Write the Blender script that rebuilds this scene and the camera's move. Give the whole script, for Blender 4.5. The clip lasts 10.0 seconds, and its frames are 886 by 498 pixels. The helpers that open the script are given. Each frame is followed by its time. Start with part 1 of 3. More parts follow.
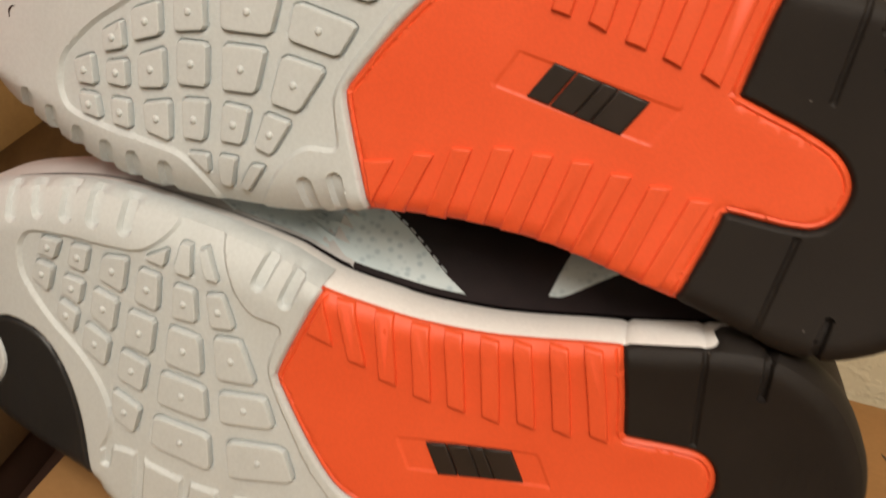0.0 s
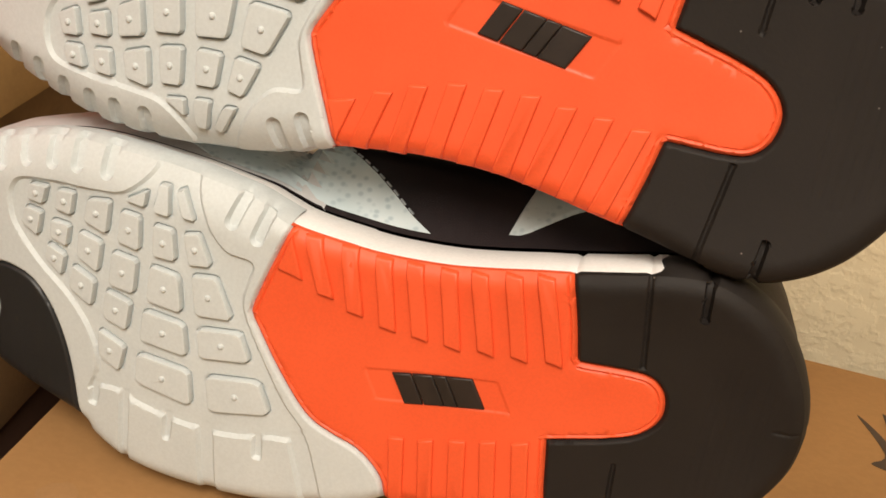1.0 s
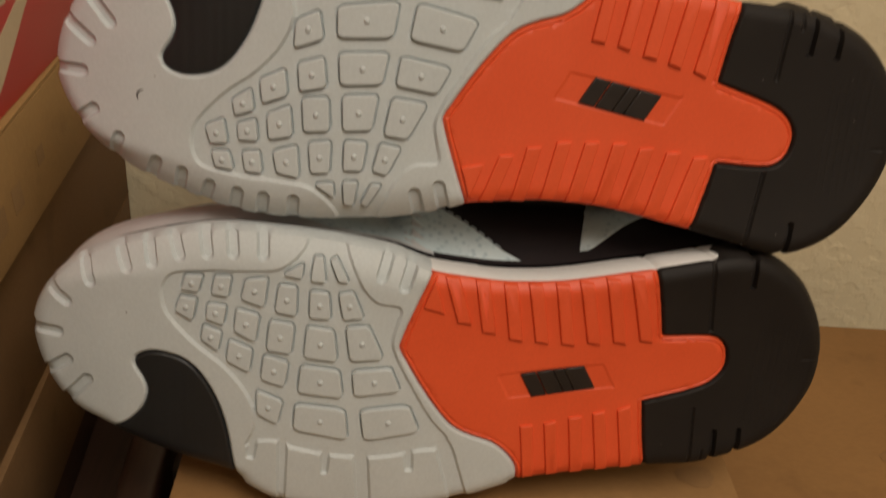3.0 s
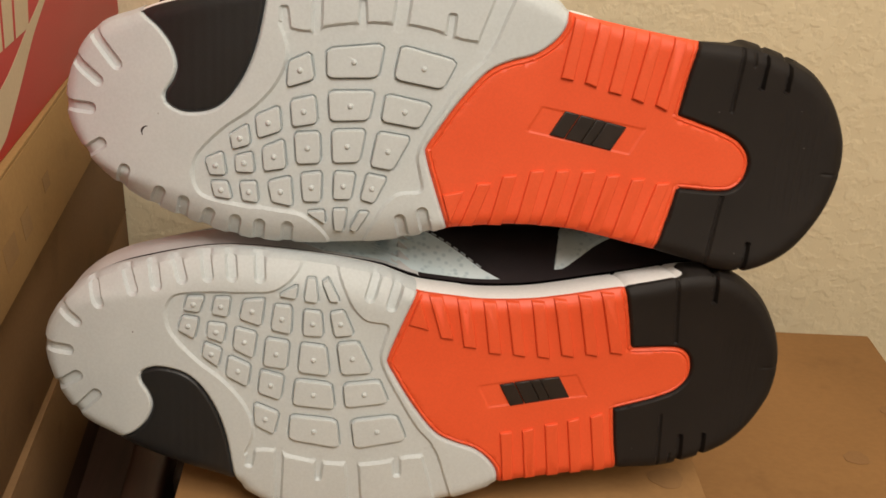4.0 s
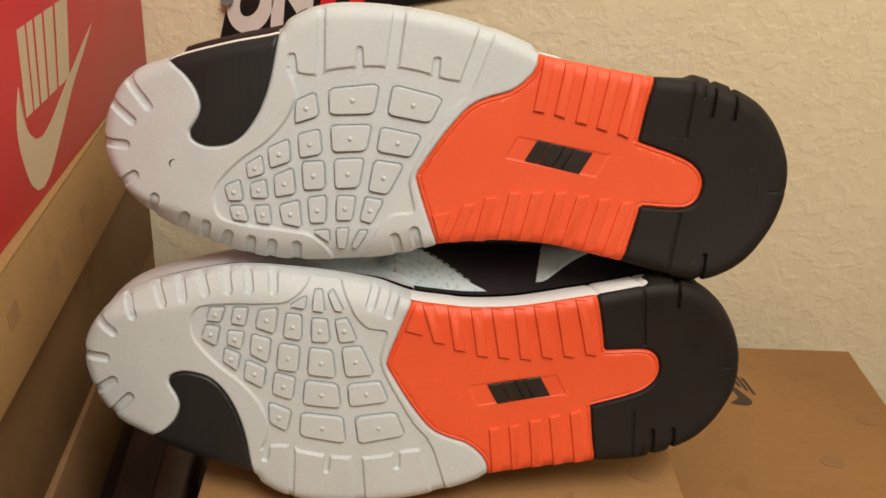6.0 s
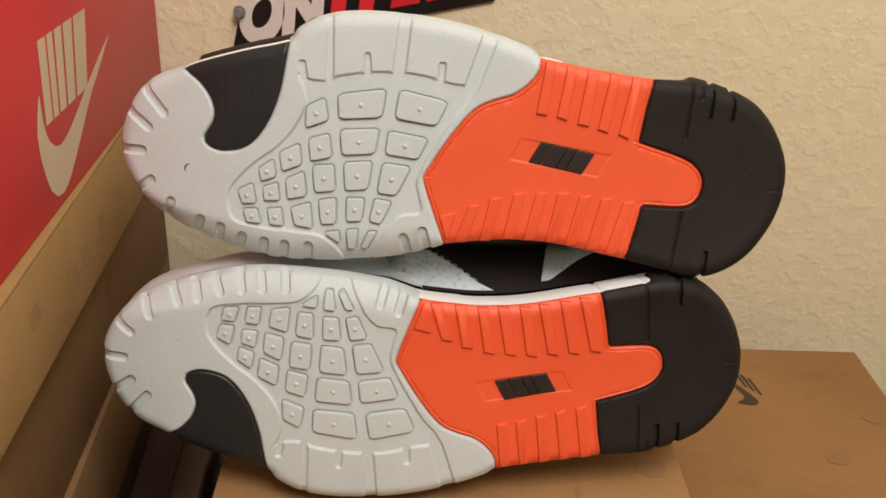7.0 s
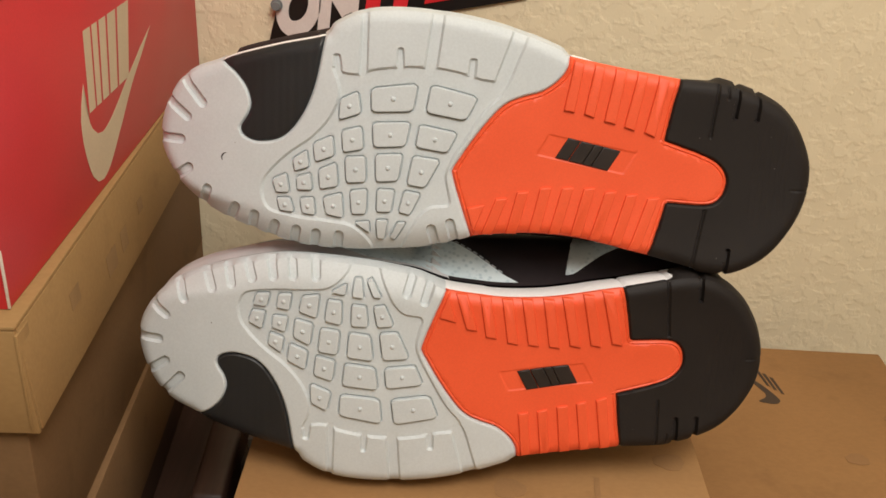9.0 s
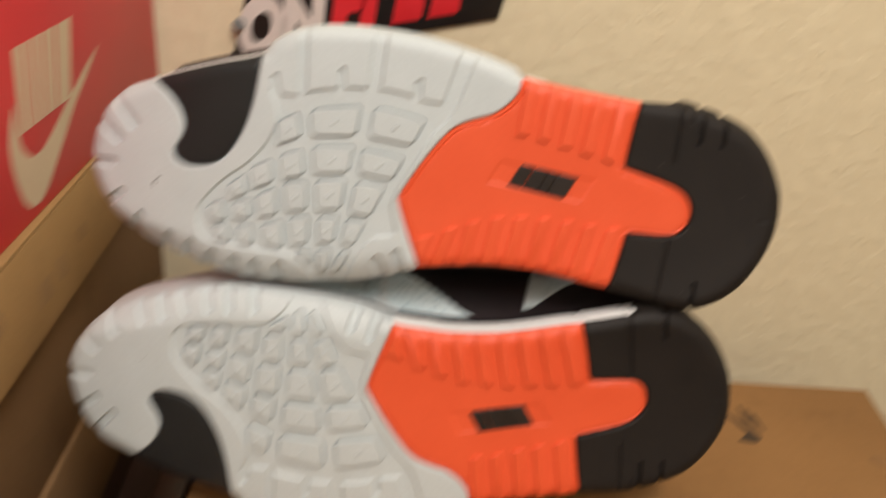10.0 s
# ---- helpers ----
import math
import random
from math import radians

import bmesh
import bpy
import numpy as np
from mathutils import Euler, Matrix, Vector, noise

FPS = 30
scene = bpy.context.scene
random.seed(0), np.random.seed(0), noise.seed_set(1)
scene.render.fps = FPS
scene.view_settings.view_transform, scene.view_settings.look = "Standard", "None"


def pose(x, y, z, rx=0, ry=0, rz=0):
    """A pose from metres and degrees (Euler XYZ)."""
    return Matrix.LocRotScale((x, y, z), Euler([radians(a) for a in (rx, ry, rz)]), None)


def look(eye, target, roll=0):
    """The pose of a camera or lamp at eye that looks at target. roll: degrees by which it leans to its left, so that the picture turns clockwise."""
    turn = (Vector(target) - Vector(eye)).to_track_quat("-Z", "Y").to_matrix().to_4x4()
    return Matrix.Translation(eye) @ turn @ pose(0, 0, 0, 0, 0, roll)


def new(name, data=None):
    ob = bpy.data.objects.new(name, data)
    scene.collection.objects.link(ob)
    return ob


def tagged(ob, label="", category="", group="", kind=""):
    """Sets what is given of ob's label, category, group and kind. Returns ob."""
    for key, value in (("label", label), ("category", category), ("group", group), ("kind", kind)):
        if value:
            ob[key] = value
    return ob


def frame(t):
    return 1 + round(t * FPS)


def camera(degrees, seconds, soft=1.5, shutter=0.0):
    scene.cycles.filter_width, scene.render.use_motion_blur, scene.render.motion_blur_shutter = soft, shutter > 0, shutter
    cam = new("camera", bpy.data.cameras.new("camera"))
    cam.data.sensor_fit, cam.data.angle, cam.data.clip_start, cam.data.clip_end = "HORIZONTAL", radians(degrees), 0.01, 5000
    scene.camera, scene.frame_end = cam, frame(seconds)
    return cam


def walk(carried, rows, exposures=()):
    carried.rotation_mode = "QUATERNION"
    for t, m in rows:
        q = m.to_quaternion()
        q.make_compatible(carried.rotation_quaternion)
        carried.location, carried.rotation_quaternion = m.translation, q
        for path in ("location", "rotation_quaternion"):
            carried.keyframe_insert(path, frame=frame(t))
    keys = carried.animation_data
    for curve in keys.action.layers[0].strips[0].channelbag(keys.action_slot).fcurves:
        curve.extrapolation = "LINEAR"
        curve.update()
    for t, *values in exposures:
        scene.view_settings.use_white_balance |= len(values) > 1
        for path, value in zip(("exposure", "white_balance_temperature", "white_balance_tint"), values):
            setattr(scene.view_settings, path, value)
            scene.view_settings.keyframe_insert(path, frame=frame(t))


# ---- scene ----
cam = camera(49.0, 10.0, 1.6, 0.9)
PATH = [
    (0, (0.0938, -0.1972, 0.1962), (-0.3061, 1.4140, -0.9192), 6.20),
    (0.5, (0.1037, -0.2117, 0.1970), (-0.2835, 1.3931, -0.9322), 6.21),
    (1, (0.1169, -0.2161, 0.1877), (-0.3191, 1.3978, -0.9101), 5.19),
    (1.5, (0.1148, -0.2208, 0.1861), (-0.2217, 1.4352, -0.8837), 5.59),
    (2, (0.0332, -0.2376, 0.1819), (0.1399, 1.4563, -0.8761), 7.43),
    (2.2, (0.0179, -0.2621, 0.1895), (0.1708, 1.3986, -0.9144), 7.12),
    (2.5, (-0.0021, -0.2908, 0.1981), (0.1667, 1.3963, -0.8627), 5.68),
    (3, (-0.0068, -0.2975, 0.2188), (0.0997, 1.4277, -0.7873), 5.25),
    (4.5, (-0.0056, -0.3273, 0.2401), (0.1304, 1.4058, -0.7490), 4.97),
    (5, (-0.0005, -0.3287, 0.2406), (0.0898, 1.4201, -0.7257), 4.00),
    (5.5, (0.0034, -0.3500, 0.2535), (0.0856, 1.4119, -0.6893), 3.45),
    (7, (0.0068, -0.3842, 0.2545), (0.0607, 1.4018, -0.6440), 2.52),
    (7.5, (0.0106, -0.3868, 0.2554), (0.0262, 1.3906, -0.6615), 2.14),
    (8, (0.0120, -0.3941, 0.2560), (0.0162, 1.3899, -0.6481), 2.46),
    (8.5, (0.0100, -0.3972, 0.2571), (0.0072, 1.3834, -0.6536), 2.85),
    (9, (0.0077, -0.3950, 0.2586), (0.0023, 1.3852, -0.6531), 3.01),
    (9.5, (0.0129, -0.3906, 0.2555), (-0.0037, 1.3890, -0.6569), 2.38),
    (9.9, (0.0326, -0.3706, 0.2527), (-0.0148, 1.4127, -0.6515), 3.01),
    (10, (0.0325, -0.3673, 0.2505), (0.0186, 1.4342, -0.6182), 3.17),
]
walk(cam, [(t, look(eye, target, roll)) for t, eye, target, roll in PATH],
     [(0, 0.0, 6900, 10), (1.0, 0.33, 6900, 10), (1.5, 0.38, 6900, 10), (2.0, 0.35, 6800, 10), (2.5, 0.37, 6700, 10), (2.7, 0.1, 6800, 10), (3.0, -0.72, 7000, 10), (3.3, -0.6, 6900, 10), (4.2, -0.05, 6700, 10), (5.5, -0.01, 6650, 10), (7.0, 0.0, 6350, 10), (10.0, 0.03, 6350, 10)])

from mathutils.geometry import delaunay_2d_cdt

# ---------------------------------------------------------------- light
world = bpy.data.worlds.new("world")
scene.world = world
world.use_nodes = True
world.node_tree.nodes["Background"].inputs[0].default_value = (1.0, 0.92, 0.82, 1)
world.node_tree.nodes["Background"].inputs[1].default_value = 0.12


room_lamp = bpy.data.lights.new("room_lamp", "POINT")
room_lamp.energy, room_lamp.color, room_lamp.shadow_soft_size = 39.5, (1.0, 0.935, 0.86), 0.24
new("room_lamp", room_lamp).location = (0.22, -0.64, 0.95)


# ---------------------------------------------------------------- materials
class Mat:
    """A small builder of node materials."""

    def __init__(self, name, rough=0.6, metal=0.0, spec=0.5):
        self.m = bpy.data.materials.new(name)
        self.m.use_nodes = True
        self.t = self.m.node_tree
        self.b = self.t.nodes["Principled BSDF"]
        self.b.inputs["Roughness"].default_value = rough
        self.b.inputs["Metallic"].default_value = metal
        self.b.inputs["Specular IOR Level"].default_value = spec
        self.co = self.t.nodes.new("ShaderNodeTexCoord")

    def link(self, a, b):
        self.t.links.new(a, b)

    def mapped(self, scale, rot=(0, 0, 0)):
        n = self.t.nodes.new("ShaderNodeMapping")
        n.inputs["Scale"].default_value = scale
        n.inputs["Rotation"].default_value = rot
        self.link(self.co.outputs["Object"], n.inputs["Vector"])
        return n.outputs[0]

    def noise(self, scale, detail=4.0, rough=0.55, stretch=(1, 1, 1)):
        n = self.t.nodes.new("ShaderNodeTexNoise")
        n.inputs["Scale"].default_value = scale
        n.inputs["Detail"].default_value = detail
        n.inputs["Roughness"].default_value = rough
        self.link(self.mapped(stretch), n.inputs["Vector"])
        return n.outputs["Fac"]

    def ramp(self, fac, stops):
        n = self.t.nodes.new("ShaderNodeValToRGB")
        while len(n.color_ramp.elements) < len(stops):
            n.color_ramp.elements.new(0.5)
        for e, (p, c) in zip(n.color_ramp.elements, stops):
            e.position, e.color = p, (*c, 1) if len(c) == 3 else c
        self.link(fac, n.inputs[0])
        return n.outputs[0]

    def mix(self, fac, a, b, mode="MIX"):
        n = self.t.nodes.new("ShaderNodeMix")
        n.data_type, n.blend_type = "RGBA", mode
        for v, s in ((fac, n.inputs[0]), (a, n.inputs[6]), (b, n.inputs[7])):
            if isinstance(v, (int, float)):
                s.default_value = v
            elif isinstance(v, tuple):
                s.default_value = (*v, 1)
            else:
                self.link(v, s)
        return n.outputs[2]

    def colour(self, c):
        if isinstance(c, tuple):
            self.b.inputs["Base Color"].default_value = (*c, 1)
        else:
            self.link(c, self.b.inputs["Base Color"])
        return self

    def bump(self, fac, strength, distance):
        n = self.t.nodes.new("ShaderNodeBump")
        n.inputs["Strength"].default_value = strength
        n.inputs["Distance"].default_value = distance
        self.link(fac, n.inputs["Height"])
        old = self.b.inputs["Normal"].links
        if old:
            self.link(old[0].from_socket, n.inputs["Normal"])
        self.link(n.outputs[0], self.b.inputs["Normal"])
        return self

    def rough(self, fac, lo, hi):
        n = self.t.nodes.new("ShaderNodeMapRange")
        n.inputs["To Min"].default_value, n.inputs["To Max"].default_value = lo, hi
        self.link(fac, n.inputs["Value"])
        self.link(n.outputs[0], self.b.inputs["Roughness"])
        return self


def mottled(name, dark, light, scale, fine, rough, bump=0.15, depth=0.0003, spec=0.5):
    """A surface with broad patches, fine grain and a light relief."""
    k = Mat(name, rough, spec=spec)
    big, small = k.noise(scale, 5), k.noise(fine, 3)
    base = k.ramp(big, ((0.3, dark), (0.7, light)))
    mid = tuple((a + b) / 2 for a, b in zip(dark, light))
    k.colour(k.mix(0.35, base, k.ramp(small, ((0.35, tuple(c * 0.9 for c in mid)), (0.65, tuple(min(1, c * 1.08) for c in mid))))))
    k.bump(small, bump, depth).rough(big, rough - 0.06, rough + 0.08)
    return k


def speck(k, base, spots, scale, lo, hi):
    """Scattered small specks over a base colour."""
    v = k.t.nodes.new("ShaderNodeTexVoronoi")
    v.inputs["Scale"].default_value = scale
    k.link(k.mapped((1, 1, 1)), v.inputs["Vector"])
    return k.mix(k.ramp(v.outputs["Distance"], ((lo, (1, 1, 1)), (hi, (0, 0, 0)))), base, spots)


WHITE_RUBBER = mottled("pale_grey_rubber", (0.520, 0.562, 0.572), (0.578, 0.620, 0.630), 35, 900, 0.58, 0.10)
ORANGE_RUBBER = mottled("orange_rubber", (0.76, 0.088, 0.026), (0.83, 0.105, 0.032), 30, 1100, 0.50, 0.12)
BLACK_RUBBER = mottled("black_rubber", (0.0095, 0.007, 0.006), (0.016, 0.012, 0.010), 40, 900, 0.64, 0.15, 0.0003, 0.3)
_pale = WHITE_RUBBER.b.inputs["Base Color"].links[0].from_socket
WHITE_RUBBER.colour(speck(WHITE_RUBBER, _pale, (0.12, 0.11, 0.10), 48, 0.011, 0.018))
INSERT_RUBBER = mottled("slate_black_rubber", (0.010, 0.011, 0.012), (0.016, 0.017, 0.019), 40, 900, 0.42, 0.15)
_w = INSERT_RUBBER.t.nodes.new("ShaderNodeTexWave")
_w.inputs["Scale"].default_value, _w.inputs["Distortion"].default_value = 80, 3.0
INSERT_RUBBER.link(INSERT_RUBBER.mapped((1, 0.05, 1)), _w.inputs["Vector"])
INSERT_RUBBER.bump(_w.outputs["Fac"], 0.10, 0.0004)
_dust = BLACK_RUBBER.b.inputs["Base Color"].links[0].from_socket
BLACK_RUBBER.colour(speck(BLACK_RUBBER, _dust, (0.16, 0.14, 0.13), 85, 0.018, 0.03))
LOGO_INK = mottled("black_paint", (0.012, 0.009, 0.008), (0.022, 0.014, 0.012), 120, 900, 0.45)
MIDSOLE = mottled("white_foam", (0.86, 0.845, 0.83), (0.92, 0.91, 0.90), 40, 900, 0.55)
BLACK_SUEDE = mottled("black_leather", (0.012, 0.008, 0.009), (0.024, 0.016, 0.017), 60, 1600, 0.62, 0.3, 0.0004, 0.3)
SPECKLED = Mat("pale_speckled_leather", 0.6)
_base = SPECKLED.ramp(SPECKLED.noise(60, 4), ((0.3, (0.52, 0.62, 0.65)), (0.7, (0.64, 0.72, 0.74))))
SPECKLED.colour(speck(SPECKLED, _base, (0.42, 0.52, 0.56), 330, 0.16, 0.42)).bump(SPECKLED.noise(900, 2), 0.2, 0.0003)
PALE_LEATHER = mottled("pale_grey_leather", (0.50, 0.50, 0.50), (0.58, 0.58, 0.58), 60, 1500, 0.55, 0.25)
THREAD = mottled("grey_thread", (0.25, 0.28, 0.3), (0.36, 0.38, 0.4), 300, 2000, 0.7)


def cardboard(name, dark, light):
    k = Mat(name, 0.72, spec=0.3)
    big, flute, fibre = k.noise(9, 5), k.noise(1.0, 2, stretch=(60, 900, 60)), k.noise(420, 4, stretch=(0.6, 1, 1))
    base = k.ramp(big, ((0.28, dark), (0.72, light)))
    base = k.mix(0.10, base, k.ramp(fibre, ((0.4, tuple(c * 0.72 for c in dark)), (0.62, tuple(min(1, c * 1.15) for c in light)))))
    base = k.mix(k.ramp(k.noise(38, 3), ((0.60, (0, 0, 0)), (0.72, (0.30, 0.30, 0.30)))), base, tuple(c * 0.7 for c in dark))
    return k.colour(base).bump(fibre, 0.12, 0.0003).bump(flute, 0.05, 0.0004).rough(big, 0.62, 0.8)


CARD = cardboard("brown_cardboard", (0.25, 0.128, 0.046), (0.31, 0.162, 0.060))
# card darkened to carry the shadow in the gap between the piles
GAP_SHADE_CARD = cardboard("gap_shaded_cardboard", (0.075, 0.036, 0.022), (0.10, 0.050, 0.032))
# tan card with the stack's side shade put into its colour
CARD_SHADED = cardboard("shaded_tan_cardboard", (0.175, 0.096, 0.042), (0.22, 0.125, 0.055))
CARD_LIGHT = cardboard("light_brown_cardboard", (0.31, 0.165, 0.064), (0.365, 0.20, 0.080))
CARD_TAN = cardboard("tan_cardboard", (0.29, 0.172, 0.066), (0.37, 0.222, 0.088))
CARD_PRINT = mottled("brown_print", (0.278, 0.147, 0.057), (0.328, 0.177, 0.070), 60, 700, 0.7)
BESIDE_PRINT = mottled("faded_brown_print", (0.222, 0.113, 0.041), (0.276, 0.143, 0.053), 60, 700, 0.7)
SIDE_PRINT = mottled("pale_brown_print", (0.245, 0.142, 0.056), (0.32, 0.19, 0.076), 60, 700, 0.7)
DARK_PRINT = mottled("dark_brown_print", (0.035, 0.02, 0.012), (0.06, 0.036, 0.02), 90, 900, 0.7)
RED_CARD = mottled("glossy_red_card", (0.54, 0.020, 0.028), (0.61, 0.029, 0.037), 14, 700, 0.42, 0.05)
BEIGE_PRINT = mottled("beige_print", (0.58, 0.47, 0.32), (0.66, 0.54, 0.38), 30, 700, 0.5, 0.05)
WHITE_EDGE = mottled("worn_white_card_edge", (0.55, 0.45, 0.36), (0.75, 0.68, 0.6), 200, 900, 0.7)

WALL = Mat("cream_textured_plaster", 0.8, spec=0.25)
_v = WALL.noise(95, 5, 0.55)
_blobs = WALL.ramp(_v, ((0.44, (0, 0, 0)), (0.58, (1, 1, 1))))
WALL.colour(WALL.mix(0.4, WALL.ramp(WALL.noise(4, 4), ((0.3, (0.775, 0.665, 0.455)), (0.7, (0.82, 0.71, 0.49)))),
                     WALL.ramp(_v, ((0.35, (0.75, 0.64, 0.435)), (0.65, (0.83, 0.72, 0.50))))))
WALL.bump(_blobs, 0.32, 0.0013).bump(WALL.noise(520, 3), 0.22, 0.0005)
PLAIN_WALL = mottled("cream_paint", (0.60, 0.50, 0.35), (0.64, 0.54, 0.39), 3, 120, 0.8)
CEILING = mottled("white_ceiling_paint", (0.74, 0.72, 0.68), (0.79, 0.77, 0.73), 3, 160, 0.85)
CARPET = mottled("beige_carpet", (0.30, 0.24, 0.17), (0.40, 0.32, 0.23), 12, 500, 0.95, 0.6, 0.003)
DARK_WOOD = Mat("dark_stained_wood", 0.45)
_g = DARK_WOOD.noise(5, 7, 0.6, stretch=(24, 1.6, 24))
DARK_WOOD.colour(DARK_WOOD.ramp(_g, ((0.3, (0.034, 0.017, 0.012)), (0.55, (0.055, 0.028, 0.020)), (0.75, (0.08, 0.042, 0.031)))))
DARK_WOOD.bump(_g, 0.10, 0.0006)
GREY_PLASTIC = mottled("grey_plastic", (0.16, 0.17, 0.17), (0.22, 0.23, 0.23), 30, 500, 0.45)
DARK_PLASTIC = mottled("dark_plastic", (0.028, 0.024, 0.023), (0.042, 0.037, 0.035), 30, 500, 0.4)
BLACK_VINYL = mottled("black_vinyl", (0.012, 0.010, 0.010), (0.022, 0.018, 0.017), 40, 900, 0.35)
LETTER_WHITE = mottled("off_white_vinyl", (0.70, 0.62, 0.57), (0.80, 0.72, 0.67), 60, 800, 0.45)
LETTER_RED = mottled("red_vinyl", (0.72, 0.022, 0.030), (0.80, 0.035, 0.045), 60, 800, 0.4)


# ---------------------------------------------------------------- helpers
def mesh(name, verts, faces, material, smooth=None):
    me = bpy.data.meshes.new(name)
    me.from_pydata([tuple(map(float, v)) for v in verts], [], faces)
    me.materials.append(material.m)
    if smooth is not None:
        me.shade_smooth()
        me.set_sharp_from_angle(angle=radians(smooth))
    me.update()
    return me


def put(name, me, parent=None, label=""):
    ob = new(name, me)
    ob.parent = parent
    return tagged(ob, label)


def part(name, bm, material, parent, label="", smooth=35):
    """Links a bmesh as one mesh object under a thing or a part."""
    me = bpy.data.meshes.new(name)
    bm.to_mesh(me)
    bm.free()
    me.materials.append(material.m)
    me.shade_smooth()
    me.set_sharp_from_angle(angle=radians(smooth))
    return put(name, me, parent, label)


def thing(name, at, label, category, group="", kind=""):
    ob = new(name)
    ob.empty_display_size = 0.02
    ob.matrix_world = at
    return tagged(ob, label, category, group, kind)


def block(x0, x1, y0, y1, z0, z1, bevel=0.0, seg=2):
    bm = bmesh.new()
    bmesh.ops.create_cube(bm, size=1, matrix=Matrix.Translation(((x0 + x1) / 2, (y0 + y1) / 2, (z0 + z1) / 2)) @ Matrix.Diagonal((x1 - x0, y1 - y0, z1 - z0, 1)))
    if bevel:
        bmesh.ops.bevel(bm, geom=bm.edges[:], offset=bevel, segments=seg, profile=0.5, affect="EDGES")
    return bm


def smooth_curve(points, step, closed):
    """A Catmull-Rom curve through the points, cut at even steps."""
    p = np.array(points, float)
    n = len(p)
    out = []
    for i in range(n if closed else n - 1):
        if closed:
            a, b, c, d = p[i - 1], p[i], p[(i + 1) % n], p[(i + 2) % n]
        else:
            b, c = p[i], p[i + 1]
            a, d = p[i - 1] if i else 2 * b - c, p[i + 2] if i + 2 < n else 2 * c - b
        k = max(1, int(round(np.linalg.norm(c - b) / step)))
        for t in np.arange(k) / k:
            out.append(0.5 * (2 * b + (c - a) * t + (2 * a - 5 * b + 4 * c - d) * t * t + (3 * b - a - 3 * c + d) * t ** 3))
    if not closed:
        out.append(p[-1])
    return np.array(out)


def straight(points, step):
    """A closed polygon cut at even steps."""
    p = np.array(points, float)
    out = []
    for b, c in zip(p, np.roll(p, -1, 0)):
        k = max(1, int(round(np.linalg.norm(c - b) / step)))
        out += [b + (c - b) * t for t in np.arange(k) / k]
    return np.array(out)


def chaikin(points, rounds=2, cut=0.25):
    p = np.array(points, float)
    for _ in range(rounds):
        q = np.roll(p, -1, 0)
        p = np.stack([p + (q - p) * cut, q + (p - q) * cut], 1).reshape(-1, 2)
    return p


def inside(pts, poly):
    x, y = pts[:, 0][:, None], pts[:, 1][:, None]
    a, b = poly, np.roll(poly, -1, 0)
    cross = ((a[:, 1] > y) != (b[:, 1] > y)) & (x < (b[:, 0] - a[:, 0]) * (y - a[:, 1]) / (b[:, 1] - a[:, 1] + 1e-12) + a[:, 0])
    return cross.sum(1) % 2 == 1


def gap(pts, line, closed=True):
    """Distances from points to a line of segments."""
    a = line if closed else line[:-1]
    b = np.roll(line, -1, 0) if closed else line[1:]
    best = np.full(len(pts), 1e9)
    for s, e in zip(a, b):
        d = e - s
        t = np.clip(((pts - s) @ d) / max(d @ d, 1e-9), 0, 1)
        best = np.minimum(best, np.hypot(*(pts - s - t[:, None] * d).T))
    return best


def signed(pts, poly):
    d = gap(pts, poly)
    return np.where(inside(pts, poly), -d, d)


def outward(poly, closed=True):
    """Unit normals of a polygon, pointing out of it."""
    t = np.roll(poly, -1, 0) - np.roll(poly, 1, 0)
    n = np.stack([t[:, 1], -t[:, 0]], 1)
    n /= np.linalg.norm(n, axis=1)[:, None] + 1e-9
    area = np.sum(poly[:, 0] * np.roll(poly[:, 1], -1) - np.roll(poly[:, 0], -1) * poly[:, 1])
    return n if area > 0 else -n


# ---------------------------------------------------------------- room
def slab(name, x0, x1, y0, y1, z0, z1, material, label, category, bevel=0.0):
    ob = part(name, block(x0, x1, y0, y1, z0, z1, bevel), material, None, label)
    return tagged(ob, "", category, "", "structure")


WALL_Y, BOX_Z, TOP_Z = 0.310, -0.0765, -0.200
slab("wall_north", -1.7, 1.7, WALL_Y, WALL_Y + 0.12, -1.1, 1.4, WALL, "cream wall with a rough hand-textured plaster finish", "wall")
slab("wall_south", -1.7, 1.7, -2.6, -2.48, -1.1, 1.4, PLAIN_WALL, "plain cream painted wall", "wall")
slab("wall_west", -1.82, -1.7, -2.6, WALL_Y + 0.12, -1.1, 1.4, PLAIN_WALL, "plain cream painted wall", "wall")
slab("wall_east", 1.7, 1.82, -2.6, WALL_Y + 0.12, -1.1, 1.4, PLAIN_WALL, "plain cream painted wall", "wall")
slab("floor", -1.82, 1.82, -2.6, WALL_Y + 0.12, -1.2, -1.1, CARPET, "beige carpeted floor of the room", "floor")
slab("ceiling", -1.82, 1.82, -2.6, WALL_Y + 0.12, 1.4, 1.5, CEILING, "plain white painted ceiling", "ceiling")

dresser = thing("dresser", pose(0, 0, TOP_Z), "dark-stained wooden dresser top under the shoe boxes", "dresser")
part("tabletop", block(-0.62, 0.342, -0.30, WALL_Y - 0.004, -0.03, 0, 0.004), DARK_WOOD, dresser)
part("body", block(-0.60, 0.335, -0.27, WALL_Y - 0.006, -0.89, -0.031, 0.003), DARK_WOOD, dresser)
for x in (-0.40, -0.06):
    part("drawer_front", block(x - 0.175, x + 0.135, -0.282, -0.271, -0.30, -0.06, 0.003), DARK_WOOD, dresser)


